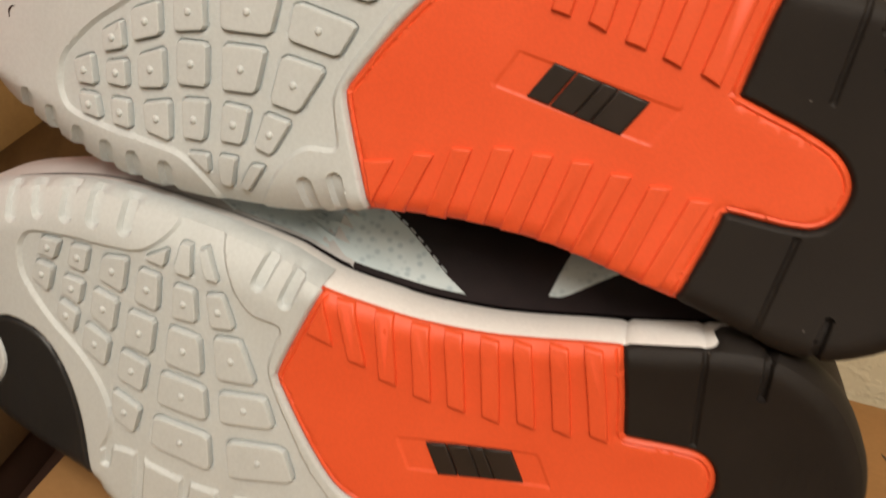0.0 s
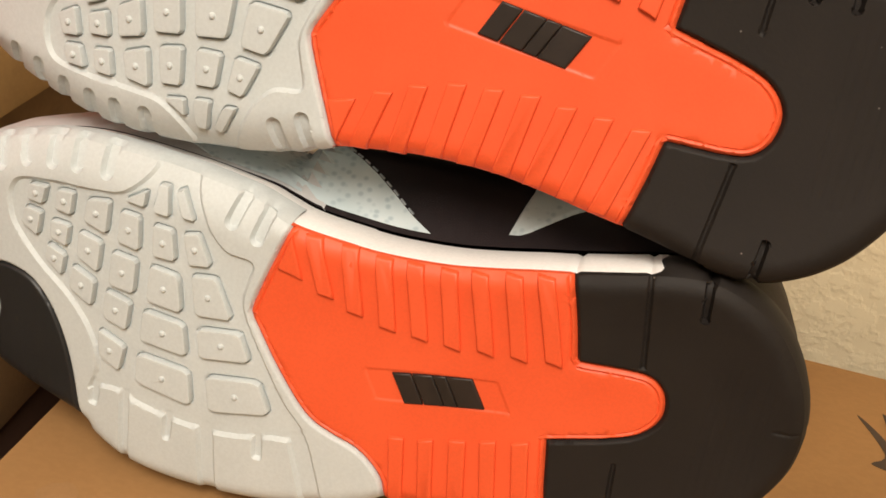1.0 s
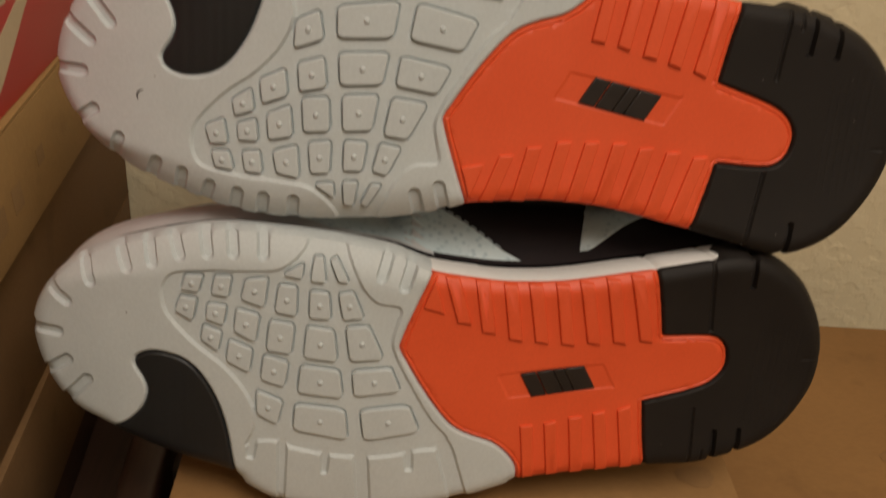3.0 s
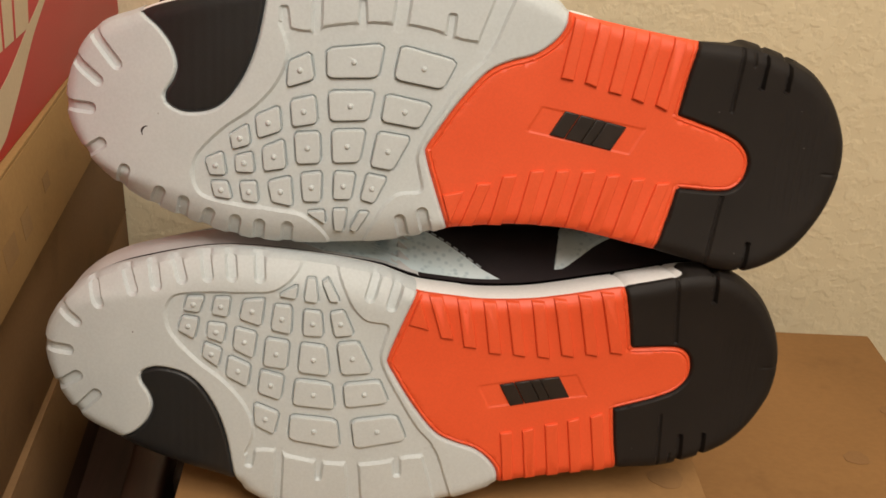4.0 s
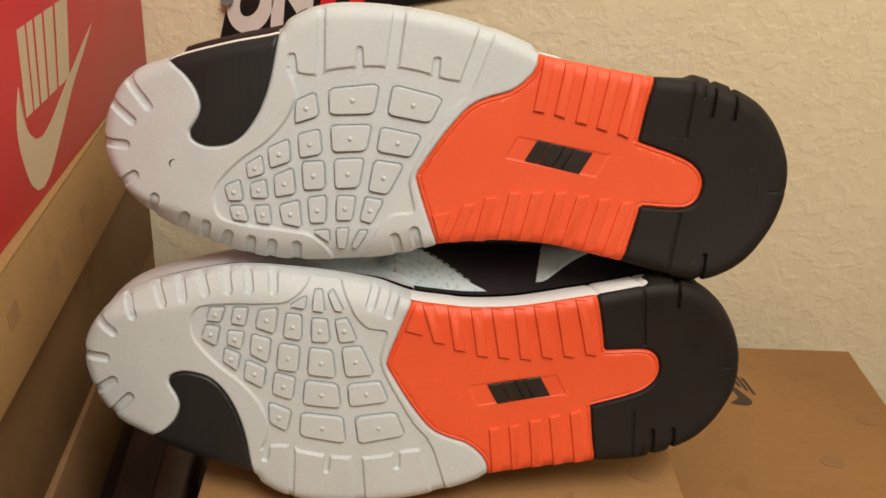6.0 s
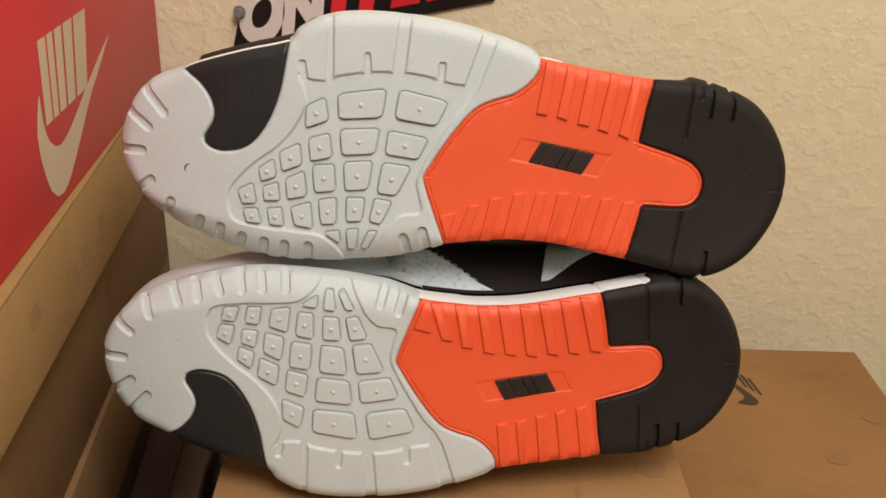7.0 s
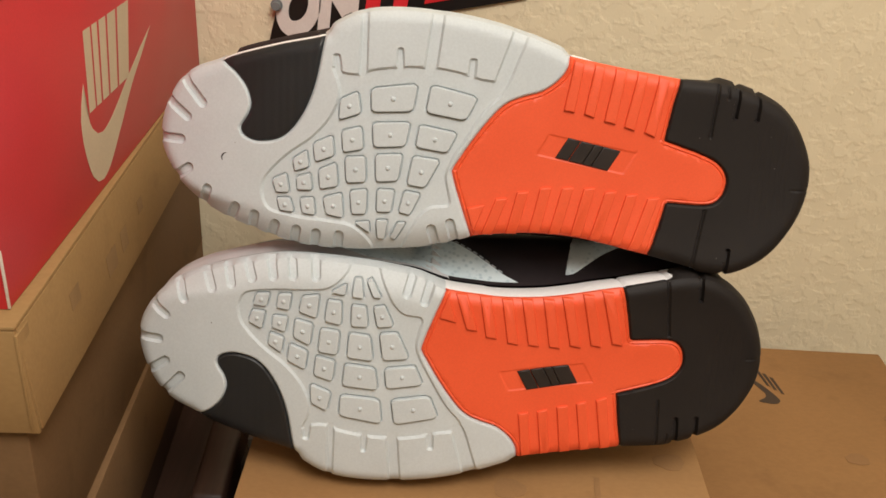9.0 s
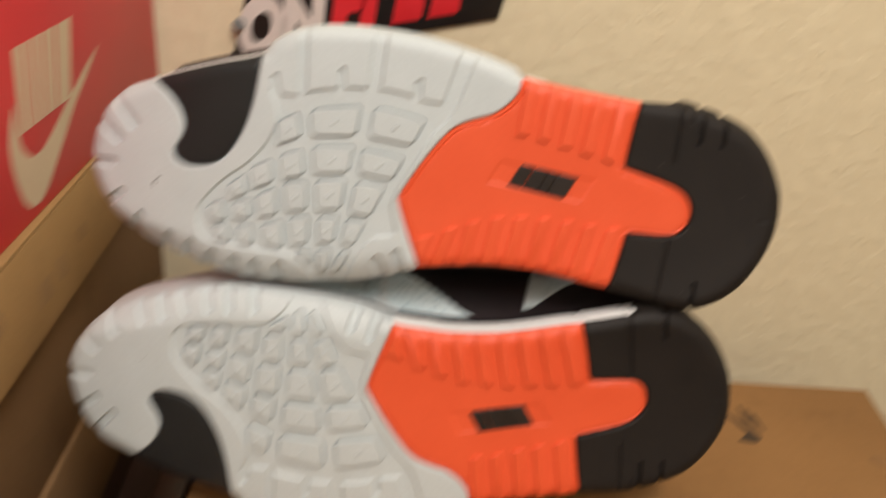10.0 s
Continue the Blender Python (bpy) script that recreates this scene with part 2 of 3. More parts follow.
# ---------------------------------------------------------------- shoe boxes
def shoe_box(at, size, lid, overhang, body_mat, lid_mat, label, flare=0.0):
    """A cardboard box with a lid that laps over its body. Origin: front corner of its right side, at the base."""
    w, d, h = size
    ob = thing("shoe_box", at, label, "shoe box", "shoe boxes")
    o, t = overhang, 0.0022
    part("body", block(-w + o, -o, o, d - o, 0, h - 0.003, 0.0012), body_mat, ob)
    cap = part("lid", block(-w, 0, 0, d, h - t, h, 0.0009), lid_mat, ob)
    for x0, x1, y0, y1, z0 in ((-w + 0.0006, -0.0006, 0, t, h - lid), (-w + 0.0006, -0.0006, d - t, d, h - lid), (-w, -w + t, t, d - t, h - lid + 0.001), (-t, 0, t, d - t, h - lid + 0.001)):
        bm = block(x0, x1, y0, y1, z0, h - t, 0.0007)
        for v in bm.verts:
            v.co.x += flare * (h - v.co.z) * (1 if x0 == -t else (v.co.x / w + 1))
        part("lid_flap", bm, lid_mat, cap)
    # glued corner tabs, slightly open
    for x in (-w, 0):
        part("corner_tab", block(x - 0.0007, x + 0.0007, -0.0007, 0.012, h - lid + 0.002, h - 0.004, 0.0004), lid_mat, cap)
    return ob


under = shoe_box(pose(0.1505, -0.19, TOP_Z), (0.2415, 0.345, BOX_Z - TOP_Z), 0.045, 0.004, CARD_LIGHT, CARD_LIGHT, "light brown cardboard shoe box carrying the pair of shoes")
beside = shoe_box(pose(0.3435, -0.1045, TOP_Z), (0.188, 0.345, -0.137 - TOP_Z), 0.040, 0.004, CARD, CARD, "low brown cardboard box with a small dark printed mark")

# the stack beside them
# lid and body take their shade from colour, the body most
low = shoe_box(pose(-0.1645, -0.074, TOP_Z, 0, 0, 3.7), (0.225, 0.378, -0.099 - TOP_Z), 0.067, 0.004, GAP_SHADE_CARD, CARD_SHADED, "tan cardboard shoe box, lid and body darkened for shade, bottom of the stack")
# body below the lid: same card, its shade painted in as darker brown
mid = shoe_box(pose(-0.1657, -0.0626, -0.099, 0, 0, 2.8), (0.218, 0.366, 0.141), 0.054, 0.0045, CARD_SHADED, CARD_TAN, "tan cardboard shoe box with creased corners, under the red box", 0.07)

red = thing("shoe_box", pose(-0.1727, -0.0499, 0.042, 0, 0, 1.5), "glossy red shoe box with a beige printed mark on its side", "shoe box", "shoe boxes")
part("body", block(-0.205, 0, 0, 0.355, 0, 0.125, 0.0012), RED_CARD, red)
part("lid", block(-0.2075, 0.0025, -0.0025, 0.3575, 0.125, 0.165, 0.0015), RED_CARD, red)
part("worn_edge", block(-0.0006, 0.0005, -0.0005, 0.0006, 0.001, 0.028, 0.0002), WHITE_EDGE, red, "scuffed pale corner edge")


def flat(name, outline, thick, material, parent, place, label=""):
    """A thin printed shape: a closed outline in the parent's plane given by place (2D to 3D, with a normal)."""
    bm = bmesh.new()
    lo = [bm.verts.new(place(x, y, 0.00015)) for x, y in outline]
    hi = [bm.verts.new(place(x, y, thick)) for x, y in outline]
    bm.faces.new(hi)
    n = len(lo)
    for i in range(n):
        bm.faces.new((lo[i], lo[(i + 1) % n], hi[(i + 1) % n], hi[i]))
    bmesh.ops.triangulate(bm, faces=bm.faces[:])
    bmesh.ops.recalc_face_normals(bm, faces=bm.faces[:])
    return part(name, bm, material, parent, label, 20)


def on_red(x, y, h):
    return (h, x / 1000, y / 1000)


CHECK = smooth_curve([(114.6, 61.8), (108.8, 53.1), (105.6, 45.2), (105.4, 33.7), (108.5, 21.9), (113.0, 12.7), (119.6, 7.3), (128.0, 5.5), (136.2, 7.1), (145.9, 11.4), (167.4, 23.8), (190.7, 38.0), (213.2, 48.3)], 6, False)
CHECK_IN = smooth_curve([(236.3, 60.0), (215.7, 54.2), (198.7, 48.6), (182.2, 43.3), (160.2, 35.3), (146.8, 31.3), (134.8, 29.6), (126.6, 31.5), (120.0, 36.4), (115.3, 45.1), (114.0, 54.7)], 6, False)
flat("curved_mark", [tuple(p) for p in np.vstack([CHECK, CHECK_IN])], 0.0003, BEIGE_PRINT, red, on_red, "curved beige printed stroke")
for stroke in ([(122.7, 86.1), (133.0, 85.8), (128.1, 45.1), (118.8, 45.2)],
               [(135.8, 85.8), (143.7, 85.6), (137.8, 44.8), (130.6, 45.0)],
               [(147.0, 85.5), (157.6, 85.2), (150.2, 44.6), (140.7, 44.8)],
               [(161.0, 85.1), (174.6, 84.8), (165.3, 44.3), (153.3, 44.5)],
               [(178.3, 84.7), (198.5, 84.2), (186.4, 43.8), (168.6, 44.2)]):
    flat("printed_stroke", stroke, 0.0003, BEIGE_PRINT, red, on_red, "beige printed stroke")

# printed mark and stamps on the brown boxes
def on_beside(x, y, h):
    return (x, y, -0.137 - TOP_Z + h)


MARK = smooth_curve([(0.2290, 0.2130), (0.2400, 0.2010), (0.2485, 0.1850), (0.2490, 0.1795), (0.2440, 0.1765), (0.2340, 0.1790), (0.2390, 0.1830), (0.2410, 0.1880), (0.2370, 0.1980)], 0.003, True)
flat("curved_mark", [(x - 0.3445, y + 0.095) for x, y in MARK], 0.0003, DARK_PRINT, beside, on_beside, "small dark printed stroke")
for i in range(3):
    flat("printed_stroke", [(x + 0.0040 * i - 0.1165 + dx, y + 0.090 - 0.0045 * i) for x, y, dx in ((0.0135, 0.224, 0), (0.0158, 0.223, 0), (0.0188, 0.203, 0), (0.0168, 0.204, 0))], 0.0003, DARK_PRINT, beside, on_beside, "small dark printed bar")


def on_lid_side(x, y, h):
    return (h + 0.07 * (0.141 - y / 1000), x / 1000, y / 1000)


for x, y, w, h in ((58, 123, 13, 9), (112, 114, 17, 12), (139, 115, 12, 12), (176, 117, 10, 8)):
    flat("printed_stamp", [(x, y - h), (x + w, y - h), (x + w, y), (x, y)], 0.0003, SIDE_PRINT, mid, on_lid_side, "faint brown printed stamp")


def on_under(x, y, h):
    return (x - 0.1505, y + 0.19, BOX_Z - TOP_Z + h)


def stamp(x, y, r, squash, place, material, box):
    """A faint printed blot with an uneven rim."""
    turn = np.arange(22) * 2 * math.pi / 22
    rim = r * (1 + 0.08 * np.sin(3 * turn + 40 * x) + 0.05 * np.sin(7 * turn + 90 * y))
    flat("printed_stamp", [(x + k * math.cos(a), y + k * squash * math.sin(a)) for k, a in zip(rim, turn)], 0.0003, material, box, place, "faint brown printed stamp")


for x, y, r, q in ((0.047, -0.006, 0.0085, 0.9), (0.134, 0.022, 0.0085, 0.8), (-0.030, -0.045, 0.008, 0.9), (-0.062, -0.030, 0.0075, 0.8), (0.015, -0.055, 0.008, 0.9), (0.100, -0.050, 0.0085, 0.9)):
    stamp(x, y, r, q, on_under, CARD_PRINT, under)
for x, y in ((-0.118, 0.165), (-0.062, 0.215), (-0.025, 0.150), (-0.075, 0.120), (-0.020, 0.260), (-0.120, 0.085)):
    stamp(x, y, 0.0075, 0.8, on_beside, BESIDE_PRINT, beside)
flat("printed_stroke", [(0.0905, -0.012), (0.0935, -0.012), (0.0945, 0.006), (0.0915, 0.006)], 0.0003, CARD_PRINT, under, on_under, "faint brown printed bar")

# things in the gap between the two piles
board = thing("wooden_slat", pose(-0.128, 0.055, TOP_Z, 0, 0, 3), "narrow dark-stained wooden slat standing between the boxes", "slat")
part("slat", block(-0.011, 0.011, 0, 0.16, 0, 0.052, 0.004, 3), DARK_WOOD, board)
adapter = thing("power_adapter", pose(-0.1045, 0.075, TOP_Z), "small dark plastic power adapter beside the box", "adapter")
part("case", block(-0.0075, 0.0075, 0, 0.05, 0, 0.062, 0.003, 3), DARK_PLASTIC, adapter)
part("plug", block(-0.005, 0.005, 0.012, 0.03, 0.0621, 0.072, 0.002, 2), GREY_PLASTIC, adapter, "pale grey plug")


# ---------------------------------------------------------------- sign on the wall
def lettering(name, text, size, material, parent, at, bold, shear=0.18):
    """Words in the built-in font, as a thin solid."""
    cu = bpy.data.curves.new(name, "FONT")
    cu.body, cu.size, cu.extrude, cu.offset, cu.shear = text, size, 0.0004, bold, shear
    tmp = new("lettering_source", cu)
    me = bpy.data.meshes.new_from_object(tmp.evaluated_get(bpy.context.evaluated_depsgraph_get()))
    bpy.data.objects.remove(tmp)
    bpy.data.curves.remove(cu)
    me.materials.clear()
    me.materials.append(material.m)
    ob = put(name, me, parent)
    ob.matrix_local = at
    return ob


sign = thing("wall_sign", pose(-0.1300, WALL_Y - 0.0035, 0.0622, 90, 0, 0) @ pose(0, 0, 0, 0, 0, 12.6), "tilted black wall sign with white and red slanted lettering", "sign")
bm = block(0, 0.191, 0, 0.098, -0.003, 0, 0.0006)
for v_ in bm.verts:
    v_.co.x += v_.co.y * 0.50
part("board", bm, BLACK_VINYL, sign)
lettering("white_lettering", "ON", 0.050, LETTER_WHITE, sign, pose(0.0065, 0.0045, 0.0006) @ Matrix.Diagonal((0.76, 1, 1, 1)), 0.0034, 0.42)
lettering("red_lettering", "FI", 0.050, LETTER_RED, sign, pose(0.0735, 0.0085, 0.0006) @ Matrix.Diagonal((0.88, 1, 1, 1)), 0.0034, 0.42)


def bar(x0, x1, y0, y1, material, name):
    bm = block(x0, x1, y0, y1, 0.0002, 0.0009, 0.0002)
    for v in bm.verts:
        v.co.x += v.co.y * 0.42
    return part(name, bm, material, sign)


for x in (0.116, 0.142):
    bar(x - 0.002, x + 0.019, 0.0085, 0.044, LETTER_RED, "red_bar")
for x in (0.006, 0.031, 0.054):
    bar(x, x + 0.020, 0.049, 0.083, LETTER_WHITE, "white_bar")
pin = thing("push_pin", pose(-0.1230, WALL_Y - 0.004, 0.0905, 90, 0, 0), "small grey push pin holding the wall sign", "pin")
bm = bmesh.new()
bmesh.ops.create_cone(bm, cap_ends=True, segments=20, radius1=0.0035, radius2=0.0044, depth=0.002, matrix=Matrix.Translation((0, 0, 0.002)))
bmesh.ops.create_cone(bm, cap_ends=True, segments=20, radius1=0.0026, radius2=0.0022, depth=0.004, matrix=Matrix.Translation((0, 0, 0.004)))
bmesh.ops.create_cone(bm, cap_ends=True, segments=20, radius1=0.0034, radius2=0.0030, depth=0.0016, matrix=Matrix.Translation((0, 0, 0.0066)))
part("head", bm, GREY_PLASTIC, pin)


# ---------------------------------------------------------------- the pair of shoes
# The sole is drawn in millimetres: u from the forefoot's tip of the orange panel to the heel, v across, n out of the sole.
TOE = [(-61.6, 57.7), (-82.3, 52.5), (-102.6, 46.5), (-112.7, 42.1), (-123.1, 38.1), (-130.5, 32.4), (-136.1, 24.3), (-139.5, 15.3), (-140.6, 5.8), (-139.2, -1.3), (-135.5, -8.4), (-131.2, -14.4),
       (-124.4, -20.9), (-117.6, -25.4), (-109.0, -29.5), (-98.9, -33.0), (-87.0, -36.6), (-74.2, -39.6), (-60.5, -40.8), (-41.9, -40.3), (-23.4, -38.7), (-5.9, -35.8), (1.8, -33.2), (10.7, -30.3)]
REAR = [(24.4, -28.6), (38.9, -27.6), (56.2, -28.4), (70.2, -30.6), (84.3, -33.6), (94.6, -35.6), (108.8, -38.9), (119.5, -41.4), (129.7, -42.3), (138.1, -40.5), (147.5, -35.6), (155.3, -28.3), (162.7, -16.5),
        (166.5, -4.4), (166.8, 6.8), (164.6, 15.6), (158.9, 26.2), (150.9, 34.8), (141.9, 39.9), (132.4, 43.3), (121.1, 46.0), (110.3, 46.8), (100.9, 47.4), (74.9, 50.8), (49.6, 55.0), (44.5, 57.6), (31.0, 62.4), (12.1, 67.2), (-6.9, 69.9), (-28.5, 70.7), (-44.6, 68.7), (-56.4, 63.0)]
OUTLINE = smooth_curve(TOE + REAR, 1.6, True)
INSERT_EDGE = smooth_curve([(-113.2, 45.7), (-107.4, 42.1), (-102.3, 38.4), (-97.6, 32.5), (-95.4, 25.6), (-96.8, 19.9), (-100.1, 14.2), (-98.6, 10.3), (-92.4, 8.1), (-83.4, 9.4), (-77.0, 13.5), (-71.5, 21.0), (-67.7, 29.1), (-64.9, 38.5), (-62.9, 49.4), (-60.3, 64.2)], 1.3, False)
INSERT = np.vstack([INSERT_EDGE, [(-114.3, 75.3)]])
LEFT_SEAM = np.vstack([smooth_curve([(50.0, 61.9), (49.2, 54.1), (48.0, 48.5), (44.0, 43.2), (37.7, 38.6), (29.4, 35.8), (22.9, 32.8), (17.1, 27.5), (8.4, 15.8), (-0.0, 2.2)], 1.3, False),
                       smooth_curve([(-0.9, 0.1), (-0.3, -2.9), (3.1, -13.1), (9.7, -30.6), (12.2, -37.1)], 1.3, False)])
RIGHT_SEAM = np.vstack([smooth_curve([(102.0, 55.7), (100.9, 47.2), (98.7, 35.8), (96.5, 19.5)], 1.5, False), smooth_curve([(96.5, 19.0), (104.3, 16.6), (114.1, 13.6), (122.8, 9.5), (127.7, 2.8), (127.0, -4.9), (122.8, -9.5), (115.7, -10.6), (101.3, -10.1)], 1.3, False),
                        smooth_curve([(100.3, -10.7), (97.8, -22.2), (94.2, -35.9), (92.4, -41.8)], 1.5, False)])
ORANGE = np.vstack([LEFT_SEAM, RIGHT_SEAM[::-1]])

# the sunken field between the lugs, the channels between the lobes and the slots in the rim
FIELD = smooth_curve([(-57.3, 44.2), (-54.5, 36.1), (-55.0, 28.4), (-59.5, 19.5), (-67.2, 11.1), (-76.7, 4.0), (-84.6, -3.8), (-88.7, -9.7), (-89.5, -17.0), (-87.2, -22.5), (-82.4, -24.8), (-70.9, -26.3), (-56.1, -27.2),
                      (-46.4, -28.8), (-38.8, -35.1), (-33.0, -45.0), (-24.5, -45.0), (-21.5, -35.2), (-18.4, -28.3), (-15.4, -22.7), (-10.1, -17.7), (-1.6, -16.0), (-2.3, -9.5), (-3.6, -3.0), (-2.0, 3.4), (4.5, 15.4), (12.5, 28.3), (19.9, 36.7), (19.9, 41.2), (10.0, 42.6), (-0.9, 45.3),
                      (-9.8, 46.5), (-13.3, 46.3), (-23.7, 46.3), (-38.7, 44.1), (-44.7, 41.8), (-51.7, 41.9)], 1.3, True)
CHANNELS = [[(-56.4, 40.2), (-57.2, 49.7), (-54.3, 50.0), (-52.9, 40.3)], [(-45.3, 40.3), (-44.6, 75.1), (-42.1, 75.1), (-41.6, 40.3)], [(-28.3, 43.3), (-28.1, 54.3), (-25.9, 54.3), (-24.9, 43.3)],
            [(-16.2, 43.3), (-12.9, 75.1), (-7.5, 75.0), (-10.6, 43.3)], [(3.7, 42.3), (4.5, 51.4), (7.4, 51.4), (6.8, 42.3)], [(14.8, 38.3), (24.2, 68.0), (31.7, 68.0), (21.5, 38.2)]]
SLOTS = [((-130.0, 35.9), (-119.0, 23.6)), ((-139.4, 25.8), (-126.8, 16.6)), ((-143.6, 5.7), (-130.1, 5.6)), ((-137.1, -15.3), (-126.1, -7.6)), ((-121.4, -28.9), (-116.6, -16.9)), ((-107.3, -34.1), (-102.7, -24.0)), ((-95.8, -37.7), (-93.2, -27.0)), ((-86.9, -40.4), (-83.1, -30.8)),
         ((-75.2, -43.9), (-72.8, -32.5)), ((-65.2, -45.6), (-63.4, -33.5)), ((-53.5, -45.4), (-52.5, -33.7)), ((-5.3, -41.0), (-9.1, -27.9)), ((3.4, -38.1), (-0.5, -24.5))]
HEEL_CUTS = [([(118.5, 51.6), (119.7, 51.5), (118.1, 21.3), (116.9, 21.3)], 0.9), ([(118.4, -12.3), (119.7, -12.4), (115.1, -45.9), (113.8, -45.9)], 0.9), ([(127.2, 51.5), (129.7, 51.5), (128.7, 30.8), (126.7, 30.8)], 2.5),
             ([(137.0, 49.4), (139.5, 48.4), (138.9, 30.2), (137.0, 30.2)], 2.5), ([(129.2, -48.0), (131.7, -48.0), (133.0, -30.7), (131.2, -30.6)], 2.5), ([(123.1, 51.5), (124.2, 51.5), (124.0, 39.4), (123.2, 39.4)], 0.8), ([(158.4, -0.8), (171.5, -1.1), (171.5, -2.0), (158.4, -1.7)], 0.3)]
HEEL_CUTS += [([(u - 0.3, 30 - abs(u - 148) * 0.5), (u + 0.3, 30 - abs(u - 148) * 0.5), (u + 0.3, -20 + abs(u - 146) * 0.6), (u - 0.3, -20 + abs(u - 146) * 0.6)], 0.13) for u in (139.5, 142.3, 145.1, 147.9, 150.7, 153.5, 156.0)]
LOGO_BED = [(42.5, 19.4), (84.0, 12.8), (78.7, 2.7), (37.5, 9.8)]
LUGS = [
    [(-53.5, 30.0), (-45.7, 33.9), (-43.8, 24.4), (-53.9, 20.6)], [(-39.5, 35.8), (-18.6, 38.9), (-20.2, 26.6), (-39.1, 25.2)], [(-12.3, 38.9), (8.9, 34.4), (4.1, 23.8), (-14.3, 26.5)],
    [(-65.5, 8.9), (-56.8, 13.1), (-55.7, 4.0), (-64.4, 0.5)], [(-52.4, 15.5), (-43.5, 18.2), (-42.2, 8.0), (-51.5, 5.8)], [(-38.4, 20.1), (-21.2, 21.4), (-23.0, 10.4), (-37.5, 9.1)], [(-16.9, 20.5), (0.6, 17.7), (-3.6, 8.5), (-18.2, 10.4)],
    [(-75.0, 1.0), (-68.6, 5.4), (-67.3, -2.1), (-74.0, -4.5)], [(-62.7, -3.2), (-54.7, 0.6), (-53.5, -10.2), (-61.9, -12.1)], [(-50.6, 3.5), (-41.3, 4.5), (-40.5, -7.3), (-49.6, -8.3)], [(-36.6, 5.5), (-24.0, 6.6), (-25.8, -5.9), (-35.8, -6.9)],
    ]
LUGS_FRONT = [
    [(-19.2, 6.0), (-6.6, 4.7), (-13.0, -8.3), (-21.4, -7.3)], [(-84.6, -9.3), (-78.1, -6.1), (-76.5, -14.7), (-82.7, -15.2)], [(-73.1, -7.3), (-66.7, -5.3), (-65.6, -12.9), (-72.6, -13.2)],
    [(-82.3, -18.0), (-76.1, -17.6), (-74.2, -24.1), (-80.8, -23.6)], [(-71.2, -17.4), (-65.0, -16.6), (-63.9, -24.6), (-70.0, -24.2)], [(-60.3, -16.2), (-51.8, -13.5), (-50.6, -25.1), (-58.7, -23.8)], [(-47.8, -12.2), (-39.9, -10.8), (-39.9, -22.4), (-46.6, -22.9)],
    [(-35.1, -10.5), (-27.1, -10.5), (-28.3, -20.7), (-35.1, -21.1)], [(-22.5, -10.5), (-14.9, -11.6), (-19.5, -21.7), (-24.7, -20.5)]]
LUGS_SMALL = [[(-45.1, -26.9), (-38.4, -26.0), (-37.9, -31.4)], [(-35.0, -25.3), (-29.7, -24.9), (-30.9, -34.1), (-34.1, -34.1)], [(-24.9, -25.7), (-21.2, -25.5), (-26.0, -34.3), (-28.2, -33.1)]]
ALL_LUGS = [chaikin(q, 2, 0.10) for q in LUGS + LUGS_FRONT + LUGS_SMALL]
# ribs of the orange panel: top line and bottom line of each, from the inner end to the edge
RIBS_TOP = [((48.4, 30.9), (53.2, 30.2), (55.8, 52.6), (51.4, 53.4)), ((57.8, 29.7), (62.4, 28.2), (65.4, 51.3), (60.9, 52.1)), ((67.3, 26.8), (72.5, 25.8), (75.5, 50.2), (70.5, 50.9)), ((76.8, 24.7), (81.6, 23.2), (85.3, 48.8), (80.7, 49.6)), ((86.5, 22.6), (91.4, 20.6), (95.5, 47.5), (90.7, 48.3))]
RIBS_LOW = [((20.2, -11.8), (14.3, -29.3)), ((29.9, -8.2), (25.7, -28.4)), ((40.5, -5.7), (36.4, -27.4)), ((50.7, -5.2), (45.9, -27.7)), ((60.9, -5.0), (56.2, -28.2)), ((71.0, -6.2), (65.2, -29.5)), ((81.1, -7.2), (75.1, -31.4)), ((91.4, -8.4), (84.2, -33.3))]


def ease(x):
    x = np.clip(x, 0, 1)
    return x * x * (3 - 2 * x)


def capsule(a, b, r):
    a, b = np.array(a, float), np.array(b, float)
    d = (b - a) / np.linalg.norm(b - a)
    s = np.array([-d[1], d[0]])
    arc = [b + r * (np.cos(t) * s + np.sin(t) * d) for t in np.linspace(0, np.pi, 9)]
    return straight(np.array([a + r * s, *arc, a - r * s]), 1.2)


SUNK = [(FIELD, 1.3, 0.6)] + [(straight(chaikin(c, 2, 0.12), 1.0), 1.4, 0.55) for c in CHANNELS] + [(capsule(a, b, 2.0), 2.1, 0.5) for a, b in SLOTS]
SUNK += [(straight(c, 1.2), d, 0.35) for c, d in HEEL_CUTS] + [(straight(LOGO_BED, 1.2), 0.35, 0.35)]
SEAMS = [LEFT_SEAM, RIGHT_SEAM, INSERT_EDGE]


def relief(p):
    """Height of the tread over the sole's plane, in millimetres."""
    p = np.asarray(p, float)
    h = np.zeros(len(p))
    for poly, depth, soft in SUNK:
        h = np.minimum(h, -depth * ease(0.5 - signed(p, poly) / (2 * soft)))
    h -= 0.30 * ease((ORANGE_IN(p)).astype(float))
    for lug in ALL_LUGS:
        h -= 1.5 * np.exp(-(np.maximum(signed(p, lug), 0) / 0.5) ** 2)
    for line in SEAMS:
        h -= 1.7 * np.exp(-(gap(p, line, False) / 0.5) ** 2)
    # the fine moulded line inside the orange panel's edge
    for line in (LEFT_SEAM, RIGHT_SEAM):
        h -= 0.5 * ORANGE_IN(p) * np.exp(-((gap(p, line, False) - 1.9) / 0.3) ** 2)
    return h


def ORANGE_IN(p):
    return inside(p, ORANGE)


